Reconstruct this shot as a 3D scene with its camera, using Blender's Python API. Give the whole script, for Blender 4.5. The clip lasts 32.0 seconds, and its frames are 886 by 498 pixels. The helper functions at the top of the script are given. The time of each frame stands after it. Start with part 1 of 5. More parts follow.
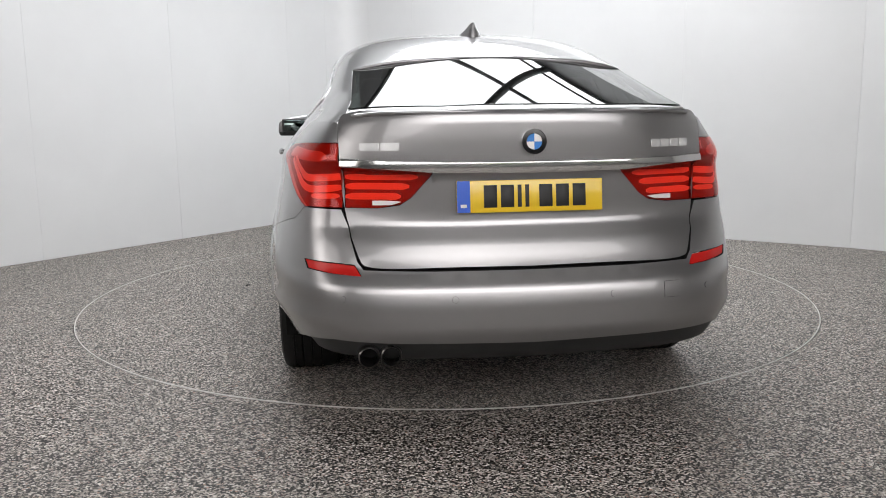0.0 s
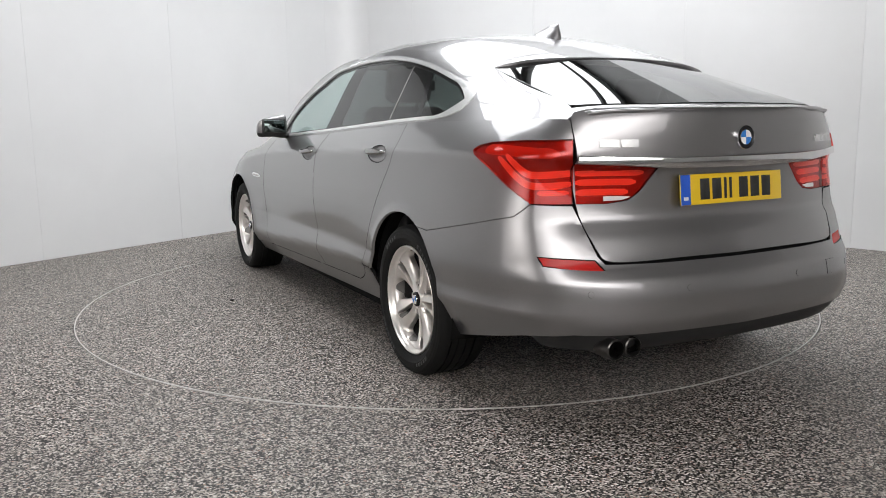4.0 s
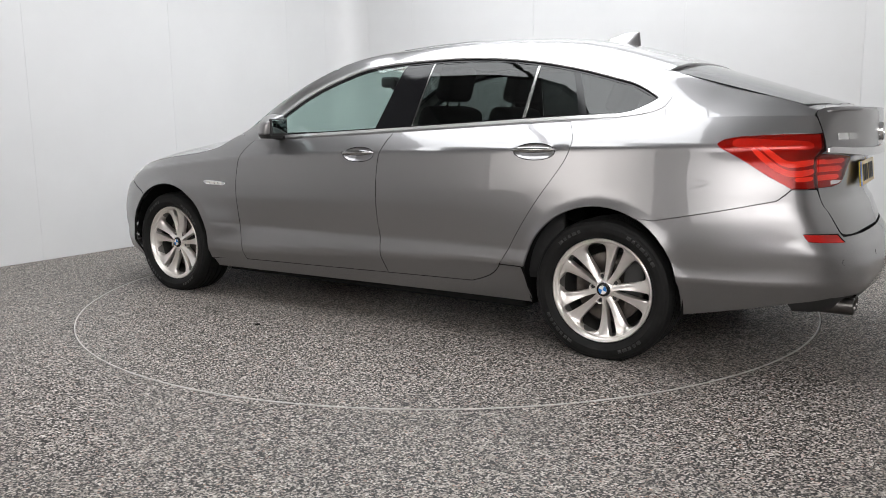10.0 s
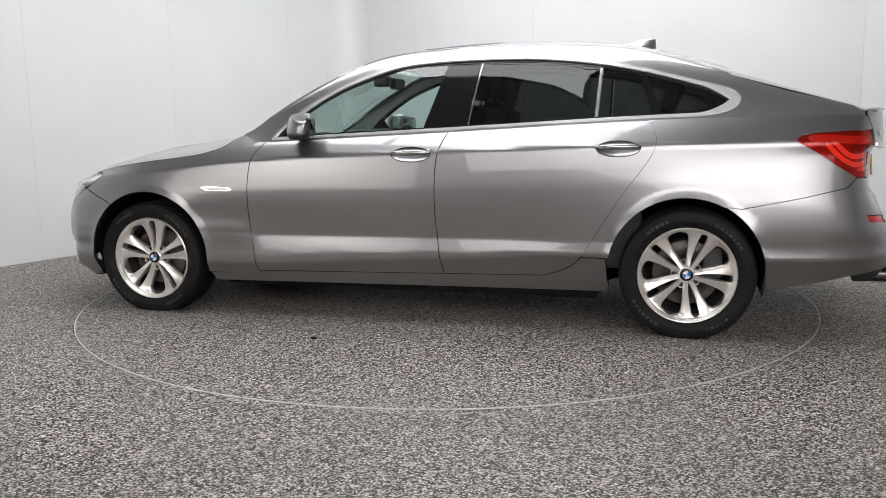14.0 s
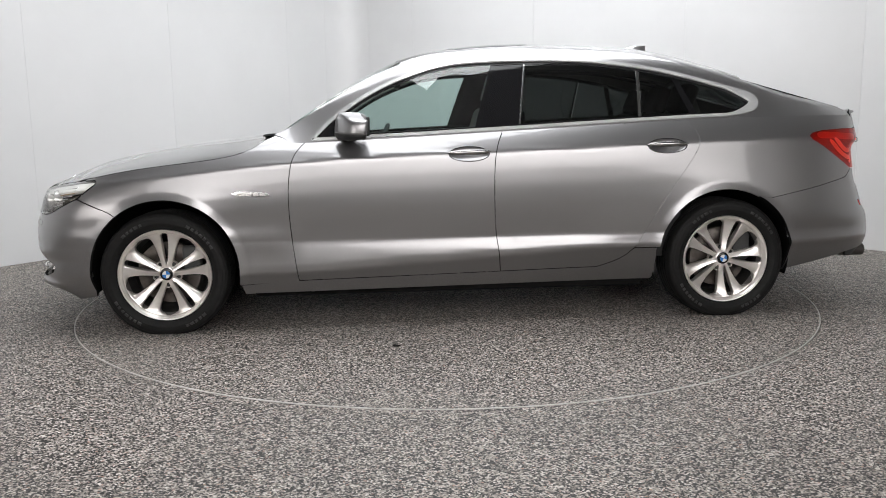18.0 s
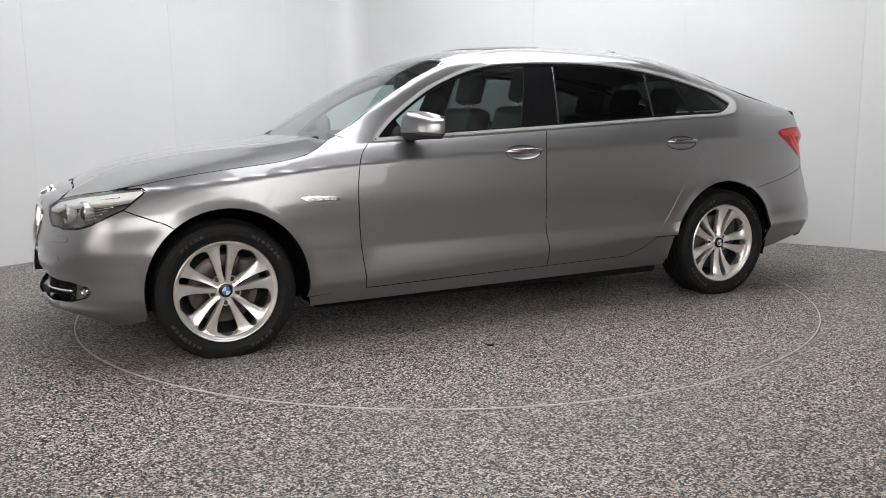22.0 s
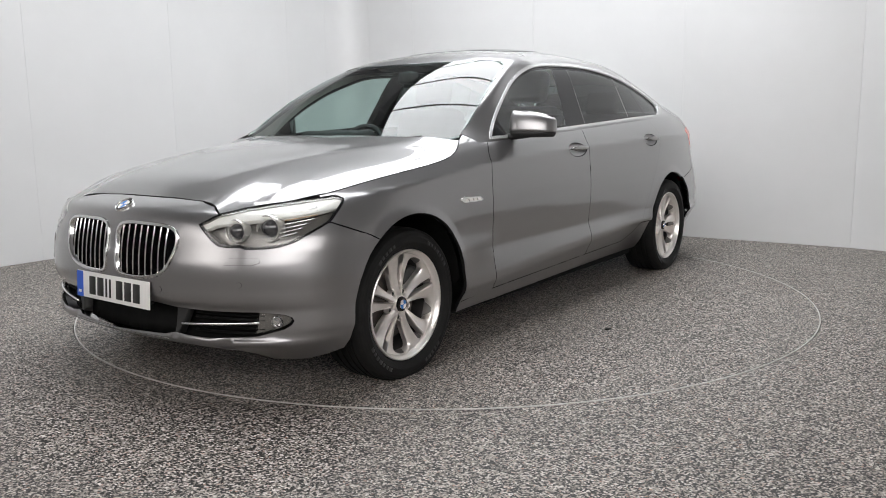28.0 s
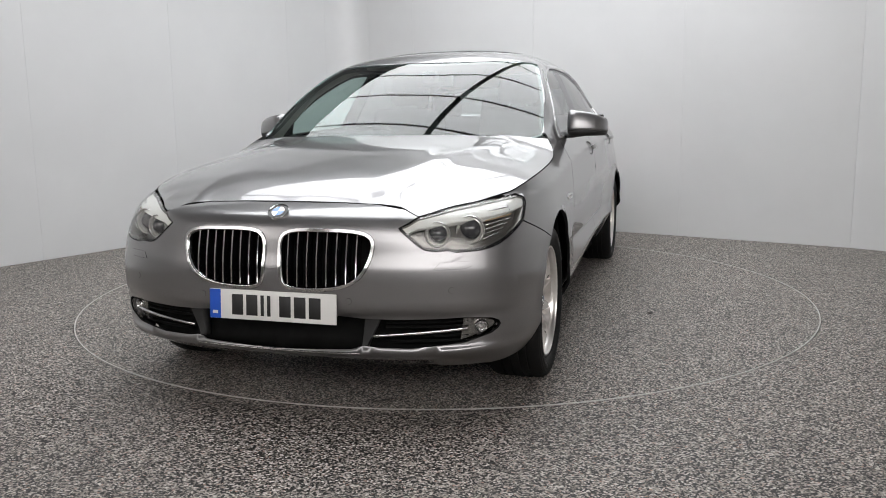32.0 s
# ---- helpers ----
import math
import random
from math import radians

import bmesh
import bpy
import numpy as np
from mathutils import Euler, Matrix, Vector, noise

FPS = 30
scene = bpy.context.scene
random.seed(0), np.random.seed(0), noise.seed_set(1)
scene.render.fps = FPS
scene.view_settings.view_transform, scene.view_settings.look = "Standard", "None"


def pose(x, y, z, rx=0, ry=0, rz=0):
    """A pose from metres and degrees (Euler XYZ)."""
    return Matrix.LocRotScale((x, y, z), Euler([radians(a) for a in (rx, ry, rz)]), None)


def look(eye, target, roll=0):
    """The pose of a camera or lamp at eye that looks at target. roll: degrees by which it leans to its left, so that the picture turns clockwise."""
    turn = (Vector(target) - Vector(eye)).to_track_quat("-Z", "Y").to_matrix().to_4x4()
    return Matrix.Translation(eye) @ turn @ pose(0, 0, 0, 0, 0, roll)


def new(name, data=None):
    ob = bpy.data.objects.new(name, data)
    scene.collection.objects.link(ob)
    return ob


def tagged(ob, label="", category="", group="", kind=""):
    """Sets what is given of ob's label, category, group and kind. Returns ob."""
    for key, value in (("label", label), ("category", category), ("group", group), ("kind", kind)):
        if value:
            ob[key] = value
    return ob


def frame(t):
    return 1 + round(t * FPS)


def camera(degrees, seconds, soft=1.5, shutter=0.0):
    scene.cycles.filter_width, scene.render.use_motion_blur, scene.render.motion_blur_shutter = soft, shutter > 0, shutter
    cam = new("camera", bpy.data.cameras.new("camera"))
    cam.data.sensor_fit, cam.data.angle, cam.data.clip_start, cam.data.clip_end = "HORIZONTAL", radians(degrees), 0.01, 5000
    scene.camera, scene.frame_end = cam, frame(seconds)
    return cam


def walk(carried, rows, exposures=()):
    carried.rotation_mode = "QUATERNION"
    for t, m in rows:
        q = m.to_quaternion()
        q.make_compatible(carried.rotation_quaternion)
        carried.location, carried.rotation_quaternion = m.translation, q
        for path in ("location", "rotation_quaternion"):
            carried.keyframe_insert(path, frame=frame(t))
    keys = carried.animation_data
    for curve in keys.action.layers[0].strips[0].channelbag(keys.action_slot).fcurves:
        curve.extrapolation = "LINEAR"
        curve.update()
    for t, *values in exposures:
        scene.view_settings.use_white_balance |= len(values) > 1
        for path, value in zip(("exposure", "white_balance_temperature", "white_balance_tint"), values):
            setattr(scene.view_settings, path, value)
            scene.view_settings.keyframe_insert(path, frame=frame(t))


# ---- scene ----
# The camera stands still; the car turns on a turntable round the origin.
EYE = (0.0, -5.2193, 1.1067)
FIRST, SPIN, BOW = 97.67, 4.869, 0.093
CENTRE = 0.033
cam = camera(57.76, 32.0, soft=0.95)
VIEW = look(EYE, (EYE[0] - 0.00363, EYE[1] + 1.0, EYE[2] - 0.16087), -0.716)
walk(cam, [(0.0, VIEW), (32.0, VIEW)], exposures=[(0.0, 0.04), (25.5, 0.02), (28.0, -0.02), (30.0, -0.22), (32.0, -0.28)])


def heading(t):
    return FIRST + SPIN * t + BOW * ((t - 16.0) / 16.0) ** 2


# ---- light ----
world = bpy.data.worlds.new("world")
scene.world = world
world.use_nodes = True
world.node_tree.nodes["Background"].inputs[0].default_value = (0.6, 0.65, 0.7, 1)
world.node_tree.nodes["Background"].inputs[1].default_value = 0.05


# ---- materials ----
def mat(name, colour, rough=0.5, metal=0.0, **more):
    m = bpy.data.materials.new(name)
    m.use_nodes = True
    b = m.node_tree.nodes["Principled BSDF"]
    b.inputs["Base Color"].default_value = (*colour, 1)
    b.inputs["Roughness"].default_value = rough
    b.inputs["Metallic"].default_value = metal
    for key, value in more.items():
        b.inputs[key.replace("_", " ")].default_value = value
    return m


def node(m, kind, **values):
    n = m.node_tree.nodes.new(kind)
    for key, value in values.items():
        n.inputs[key.replace("_", " ")].default_value = value
    return n


def link(m, a, b):
    m.node_tree.links.new(a, b)


def ramp(m, source, stops):
    r = m.node_tree.nodes.new("ShaderNodeValToRGB")
    e = r.color_ramp.elements
    while len(e) < len(stops):
        e.new(0.5)
    for el, (p, c) in zip(e, stops):
        el.position, el.color = p, (*c, 1)
    link(m, source, r.inputs[0])
    return r.outputs[0]


def mottled(name, a, b, scale, rough=0.5, rough_b=None, bump=0.0, bump_scale=None, metal=0.0, **more):
    """A surface whose colour wanders between a and b, with fine relief."""
    m = mat(name, a, rough, metal, **more)
    bsdf = m.node_tree.nodes["Principled BSDF"]
    co = m.node_tree.nodes.new("ShaderNodeTexCoord")
    n = node(m, "ShaderNodeTexNoise", Scale=scale, Detail=6.0, Roughness=0.6)
    link(m, co.outputs["Object"], n.inputs["Vector"])
    link(m, ramp(m, n.outputs["Fac"], [(0.3, a), (0.7, b)]), bsdf.inputs["Base Color"])
    if rough_b is not None:
        r = node(m, "ShaderNodeMapRange", To_Min=rough, To_Max=rough_b)
        link(m, n.outputs["Fac"], r.inputs["Value"])
        link(m, r.outputs[0], bsdf.inputs["Roughness"])
    if bump:
        n2 = node(m, "ShaderNodeTexNoise", Scale=bump_scale or scale * 20, Detail=3.0)
        link(m, co.outputs["Object"], n2.inputs["Vector"])
        bp = node(m, "ShaderNodeBump", Strength=bump, Distance=0.002)
        link(m, n2.outputs["Fac"], bp.inputs["Height"])
        link(m, bp.outputs[0], bsdf.inputs["Normal"])
    return m


def chip_floor():
    """Resin floor of small stone chips: black, grey, beige and white."""
    m = mat("stone_chips", (0.2, 0.2, 0.2), 0.55)
    bsdf = m.node_tree.nodes["Principled BSDF"]
    co = m.node_tree.nodes.new("ShaderNodeTexCoord")
    warp = node(m, "ShaderNodeTexNoise", Scale=90.0, Detail=2.0)
    link(m, co.outputs["Object"], warp.inputs["Vector"])
    mix = m.node_tree.nodes.new("ShaderNodeVectorMath")
    mix.operation = "MULTIPLY_ADD"
    mix.inputs[1].default_value = (0.007, 0.007, 0.007)
    link(m, warp.outputs["Color"], mix.inputs[0])
    link(m, co.outputs["Object"], mix.inputs[2])
    v = node(m, "ShaderNodeTexVoronoi", Scale=165.0, Randomness=1.0)
    link(m, mix.outputs[0], v.inputs["Vector"])
    sep = m.node_tree.nodes.new("ShaderNodeSeparateColor")
    link(m, v.outputs["Color"], sep.inputs[0])
    stops = [(0.0, (0.006, 0.0055, 0.0055)), (0.38, (0.012, 0.011, 0.0105)), (0.45, (0.11, 0.098, 0.088)),
             (0.62, (0.25, 0.222, 0.198)), (0.79, (0.36, 0.32, 0.285)), (0.96, (0.66, 0.62, 0.585)), (1.0, (0.34, 0.19, 0.14))]
    col = ramp(m, sep.outputs[0], stops)
    big = node(m, "ShaderNodeTexNoise", Scale=1.3, Detail=4.0)
    link(m, co.outputs["Object"], big.inputs["Vector"])
    tone = m.node_tree.nodes.new("ShaderNodeMix")
    tone.data_type, tone.blend_type = "RGBA", "MULTIPLY"
    tone.inputs[0].default_value = 1.0
    link(m, col, tone.inputs[6])
    link(m, ramp(m, big.outputs["Fac"], [(0.3, (0.88, 0.88, 0.88)), (0.7, (1.0, 1.0, 1.0))]), tone.inputs[7])
    link(m, tone.outputs[2], bsdf.inputs["Base Color"])
    bp = node(m, "ShaderNodeBump", Strength=0.5, Distance=0.003)
    link(m, v.outputs["Distance"], bp.inputs["Height"])
    link(m, bp.outputs[0], bsdf.inputs["Normal"])
    return m


def paint(name, colour, rough):
    """Metallic car paint: flake grain under a clear coat."""
    m = mat(name, colour, rough, 0.86, Coat_Weight=1.0, Coat_Roughness=0.02, Coat_IOR=1.72)
    bsdf = m.node_tree.nodes["Principled BSDF"]
    co = m.node_tree.nodes.new("ShaderNodeTexCoord")
    n = node(m, "ShaderNodeTexNoise", Scale=900.0, Detail=2.0)
    link(m, co.outputs["Object"], n.inputs["Vector"])
    dark, light = [c * 0.86 for c in colour], [c * 1.14 for c in colour]
    link(m, ramp(m, n.outputs["Fac"], [(0.35, dark), (0.65, light)]), bsdf.inputs["Base Color"])
    film = node(m, "ShaderNodeTexNoise", Scale=3.0, Detail=5.0)
    link(m, co.outputs["Object"], film.inputs["Vector"])
    r = node(m, "ShaderNodeMapRange", To_Min=rough - 0.006, To_Max=rough + 0.008)
    link(m, film.outputs["Fac"], r.inputs["Value"])
    link(m, r.outputs[0], bsdf.inputs["Roughness"])
    return m


def clear_glass(name, colour, through_amount, gloss=0.075):
    """A thin pane: tinted see-through with a mirror gloss that grows at glancing angles."""
    m = bpy.data.materials.new(name)
    m.use_nodes = True
    t = m.node_tree
    t.nodes.remove(t.nodes["Principled BSDF"])
    out = t.nodes["Material Output"]
    tr = t.nodes.new("ShaderNodeBsdfTransparent")
    tr.inputs[0].default_value = (*[c * through_amount for c in colour], 1)
    gl = t.nodes.new("ShaderNodeBsdfGlossy")
    gl.inputs["Roughness"].default_value = 0.0
    gl.inputs["Color"].default_value = (1, 1, 1, 1)
    lw = t.nodes.new("ShaderNodeLayerWeight")
    lw.inputs["Blend"].default_value = 0.5
    po = t.nodes.new("ShaderNodeMath")
    po.operation = "POWER"
    po.inputs[1].default_value = 5.0
    t.links.new(lw.outputs["Facing"], po.inputs[0])
    fr = t.nodes.new("ShaderNodeMath")
    fr.operation = "MULTIPLY_ADD"
    fr.inputs[1].default_value, fr.inputs[2].default_value = 1.0 - gloss, gloss
    t.links.new(po.outputs[0], fr.inputs[0])
    mix = t.nodes.new("ShaderNodeMixShader")
    t.links.new(fr.outputs[0], mix.inputs[0])
    t.links.new(tr.outputs[0], mix.inputs[1])
    t.links.new(gl.outputs[0], mix.inputs[2])
    t.links.new(mix.outputs[0], out.inputs[0])
    return m


def glow(name, colour, strength):
    m = bpy.data.materials.new(name)
    m.use_nodes = True
    b = m.node_tree.nodes["Principled BSDF"]
    b.inputs["Base Color"].default_value = (*colour, 1)
    b.inputs["Emission Color"].default_value = (*colour, 1)
    b.inputs["Emission Strength"].default_value = strength
    return m


def soft_glow(name, colour, strength, edge, least):
    """Lit fabric that falls off towards its edges."""
    m = glow(name, colour, strength)
    co = m.node_tree.nodes.new("ShaderNodeTexCoord")
    sep = m.node_tree.nodes.new("ShaderNodeSeparateXYZ")
    link(m, co.outputs["Generated"], sep.inputs[0])
    terms = []
    for axis in ("X", "Z"):
        for flip in (0, 1):
            r = node(m, "ShaderNodeMapRange", From_Min=1.0 * flip, From_Max=edge if not flip else 1.0 - edge)
            r.interpolation_type = "SMOOTHSTEP"
            link(m, sep.outputs[axis], r.inputs["Value"])
            terms.append(r.outputs[0])
    total = terms[0]
    for t in terms[1:]:
        x = m.node_tree.nodes.new("ShaderNodeMath")
        x.operation = "MULTIPLY"
        link(m, total, x.inputs[0])
        link(m, t, x.inputs[1])
        total = x.outputs[0]
    r = node(m, "ShaderNodeMapRange", To_Min=strength * least, To_Max=strength)
    link(m, total, r.inputs["Value"])
    link(m, r.outputs[0], m.node_tree.nodes["Principled BSDF"].inputs["Emission Strength"])
    return m


FLOOR = chip_floor()
WALL = mottled("white_board", (0.61, 0.61, 0.615), (0.65, 0.65, 0.655), 1.2, 0.32, 0.42, 0.08, 40)
DARK_WALL = mottled("grey_board", (0.56, 0.55, 0.54), (0.62, 0.61, 0.60), 2.0, 0.7, 0.8, 0.1, 60)
CEILING = mottled("dark_ceiling", (0.16, 0.16, 0.16), (0.22, 0.22, 0.22), 2.0, 0.8)
DIFFUSER = glow("lit_skylight", (0.955, 0.98, 1.0), 4.9)
FILL_PANEL = soft_glow("fill_fabric", (1.0, 0.975, 0.96), 5.9, 0.36, 0.34)
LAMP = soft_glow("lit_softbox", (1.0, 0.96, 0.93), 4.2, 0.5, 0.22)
STEEL_DARK = mottled("dark_steel", (0.03, 0.03, 0.03), (0.05, 0.05, 0.05), 8.0, 0.6)
EDGE = mottled("steel_edge", (0.44, 0.43, 0.41), (0.66, 0.65, 0.63), 12.0, 0.4, 0.55, 0.2, 200, metal=0.3)
PAINT = paint("grey_metallic_paint", (0.250, 0.243, 0.249), 0.34)
CHROME = mottled("chrome", (0.75, 0.75, 0.76), (0.82, 0.82, 0.82), 20.0, 0.06, 0.14, metal=1.0)
SATIN = mottled("satin_metal", (0.62, 0.62, 0.62), (0.7, 0.7, 0.7), 20.0, 0.18, 0.26, metal=1.0)
HANDLE = mottled("satin_handle", (0.36, 0.355, 0.35), (0.42, 0.415, 0.41), 20.0, 0.14, 0.22, metal=1.0)
ALLOY = mottled("silver_alloy", (0.84, 0.80, 0.77), (0.90, 0.86, 0.83), 30.0, 0.26, 0.36, metal=0.86, Coat_Weight=0.5)
# rim barrel and wheel inside: alloy darkened, the shade behind the spokes in its colour
ALLOY_INNER_SHADE = mottled("alloy_barrel_shade", (0.20, 0.19, 0.185), (0.28, 0.27, 0.26), 20.0, 0.4, 0.5, metal=0.7)
ALLOY_DEEP_SHADE = mottled("alloy_inside_shade", (0.035, 0.034, 0.033), (0.055, 0.052, 0.05), 20.0, 0.5, metal=0.5)
RUBBER = mottled("tyre_rubber", (0.006, 0.006, 0.006), (0.012, 0.0117, 0.0115), 25.0, 0.56, 0.72, 0.25, 300, Specular_IOR_Level=0.22)
SIDEWALL = mottled("raised_rubber", (0.016, 0.016, 0.016), (0.024, 0.024, 0.024), 60.0, 0.45)
BLACK = mottled("black_plastic", (0.012, 0.012, 0.012), (0.02, 0.02, 0.02), 20.0, 0.5, 0.6, 0.1, 400)
GLOSS_BLACK = mat("gloss_black", (0.006, 0.006, 0.007), 0.10, 0.0, Specular_IOR_Level=0.4)
LINER_AND_GAPS = mottled("arch_liner", (0.006, 0.006, 0.006), (0.010, 0.010, 0.010), 14.0, 0.9, Specular_IOR_Level=0.1)
GLASS = clear_glass("green_tinted_glass", (0.80, 0.93, 0.90), 0.88, 0.09)
PRIVACY = clear_glass("dark_privacy_glass", (0.9, 1.0, 0.98), 0.15, 0.042)
CLEAR = clear_glass("clear_lens", (1.0, 1.0, 1.0), 0.95, 0.018)
RED_LENS = clear_glass("red_lens", (0.98, 0.20, 0.14), 1.0, 0.035)
LAMP_DEEP = mat("lamp_reflector", (0.30, 0.10, 0.09), 0.25, 0.3)
LAMP_UPPER = mat("upper_guide", (0.50, 0.22, 0.18), 0.3, 0.2)
LAMP_BAND = mat("light_guide", (0.95, 0.80, 0.74), 0.35, 0.0)
RED = mat("red_lamp_plastic", (0.46, 0.009, 0.007), 0.25, 0.0, Specular_IOR_Level=0.3)
WHITE_LENS = mat("white_lamp_plastic", (0.75, 0.72, 0.70), 0.12, 0.0, Coat_Weight=1.0)
AMBER = mat("amber_reflector", (0.45, 0.34, 0.22), 0.2)
LEATHER = mottled("black_leather", (0.012, 0.012, 0.013), (0.02, 0.02, 0.021), 9.0, 0.42, 0.55, 0.4, 250)
BEIGE = mottled("light_headlining", (0.55, 0.53, 0.49), (0.62, 0.60, 0.56), 9.0, 0.85)
TRIM = mottled("dark_dash_plastic", (0.02, 0.02, 0.021), (0.032, 0.032, 0.033), 14.0, 0.6, 0.7, 0.3, 500)
EMBLEM = mottled("brushed_aluminium", (0.70, 0.70, 0.71), (0.78, 0.78, 0.78), 30.0, 0.18, 0.26, metal=0.6)
# green-tinted pane, darkened so its colour carries the dark reflection
MIRROR = mat("mirror_glass", (0.13, 0.16, 0.155), 0.01, 1.0)
YELLOW = mat("yellow_plate", (0.75, 0.50, 0.015), 0.3, 0.0, Coat_Weight=0.5)
WHITE_PLATE = mat("white_plate", (0.80, 0.79, 0.77), 0.3, 0.0, Coat_Weight=0.5)
BLUE = mat("blue_plate_band", (0.02, 0.10, 0.55), 0.3)
BADGE_BLUE = mat("badge_blue", (0.03, 0.20, 0.60), 0.15, 0.0, Coat_Weight=1.0)
BADGE_WHITE = mat("badge_white", (0.8, 0.8, 0.8), 0.15, 0.0, Coat_Weight=1.0)
DISC_METAL = mottled("brake_disc_metal", (0.08, 0.066, 0.058), (0.15, 0.135, 0.125), 18.0, 0.4, 0.55, metal=0.8)


# ---- mesh helpers ----
def mesh_of(name, verts, faces, material, smooth=True, normals=None):
    me = bpy.data.meshes.new(name)
    me.from_pydata([tuple(map(float, v)) for v in verts], [], [tuple(map(int, f)) for f in faces])
    if material is not None:
        me.materials.append(material)
    me.polygons.foreach_set("use_smooth", [smooth] * len(me.polygons))
    if normals is not None:
        me.normals_split_custom_set_from_vertices([tuple(map(float, n)) for n in normals])
    me.update()
    return me


def part(name, bm, material, parent=None, label=""):
    """Links a bmesh or a mesh as one object under its thing."""
    if isinstance(bm, bmesh.types.BMesh):
        me = bpy.data.meshes.new(name)
        bm.normal_update()
        bm.to_mesh(me)
        bm.free()
        me.materials.append(material)
    else:
        me = bm
    ob = new(name, me)
    if parent is not None:
        ob.parent = parent
    if label:
        ob["label"] = label
    return ob


def rounded(bm, width, segments=2):
    bmesh.ops.bevel(bm, geom=bm.edges[:], offset=width, segments=segments, affect="EDGES", profile=0.6, clamp_overlap=True)
    for f in bm.faces:
        f.smooth = True
    return bm


def block(size, at=(0, 0, 0), bevel=0.0, segments=2, m=None):
    bm = bmesh.new()
    bmesh.ops.create_cube(bm, size=1.0)
    bmesh.ops.scale(bm, vec=size, verts=bm.verts)
    if bevel:
        rounded(bm, bevel, segments)
    bmesh.ops.translate(bm, vec=at, verts=bm.verts)
    if m is not None:
        bmesh.ops.transform(bm, matrix=m, verts=bm.verts)
    return bm


def lathe(profile, steps=48, axis="y", closed=False):
    """Turns a profile of (radius, along) round an axis."""
    verts, faces = [], []
    n = len(profile)
    for i in range(steps):
        a = 2 * math.pi * i / steps
        for r, h in profile:
            p = (r * math.cos(a), h, r * math.sin(a)) if axis == "y" else ((h, r * math.cos(a), r * math.sin(a)) if axis == "x" else (r * math.cos(a), r * math.sin(a), h))
            verts.append(p)
    for i in range(steps):
        j = (i + 1) % steps
        for k in range(n if closed else n - 1):
            l = (k + 1) % n
            faces.append((i * n + k, i * n + l, j * n + l, j * n + k))
    return verts, faces


def lathe_bm(profile, steps=48, axis="y", closed=False, sharp=35):
    v, f = lathe(profile, steps, axis, closed)
    bm = bmesh.new()
    vs = [bm.verts.new(p) for p in v]
    for q in f:
        try:
            bm.faces.new([vs[i] for i in q])
        except ValueError:
            pass
    bmesh.ops.remove_doubles(bm, verts=bm.verts, dist=1e-5)
    bmesh.ops.recalc_face_normals(bm, faces=bm.faces)
    bm.normal_update()
    for fc in bm.faces:
        fc.smooth = True
    for e in bm.edges:
        if len(e.link_faces) == 2 and e.calc_face_angle(0) > radians(sharp):
            e.smooth = False
    return bm


def tube(points, radius, sides=8, closed=False, flat=1.0):
    """A round bar along a line of points."""
    pts = [Vector(p) for p in points]
    bm = bmesh.new()
    rings = []
    up = Vector((0, 0, 1))
    for i, p in enumerate(pts):
        a = pts[i - 1] if (i or closed) else p
        b = pts[(i + 1) % len(pts)] if (i < len(pts) - 1 or closed) else p
        d = (b - a).normalized()
        side = d.cross(up)
        if side.length < 1e-4:
            side = d.cross(Vector((0, 1, 0)))
        side.normalize()
        over = side.cross(d)
        rings.append([bm.verts.new(p + radius * (math.cos(2 * math.pi * k / sides) * side + flat * math.sin(2 * math.pi * k / sides) * over)) for k in range(sides)])
    n = len(rings)
    for i in range(n if closed else n - 1):
        for k in range(sides):
            bm.faces.new([rings[i][k], rings[i][(k + 1) % sides], rings[(i + 1) % n][(k + 1) % sides], rings[(i + 1) % n][k]])
    if not closed:
        bm.faces.new(rings[0][::-1])
        bm.faces.new(rings[-1])
    bmesh.ops.recalc_face_normals(bm, faces=bm.faces)
    for f in bm.faces:
        f.smooth = True
    return bm


# ---- the studio ----
TURN_R = 2.2525


def ring(inner, outer, top, depth, steps=128):
    return lathe_bm([(inner, top - depth), (inner, top), (outer, top), (outer, top - depth)], steps, "z")


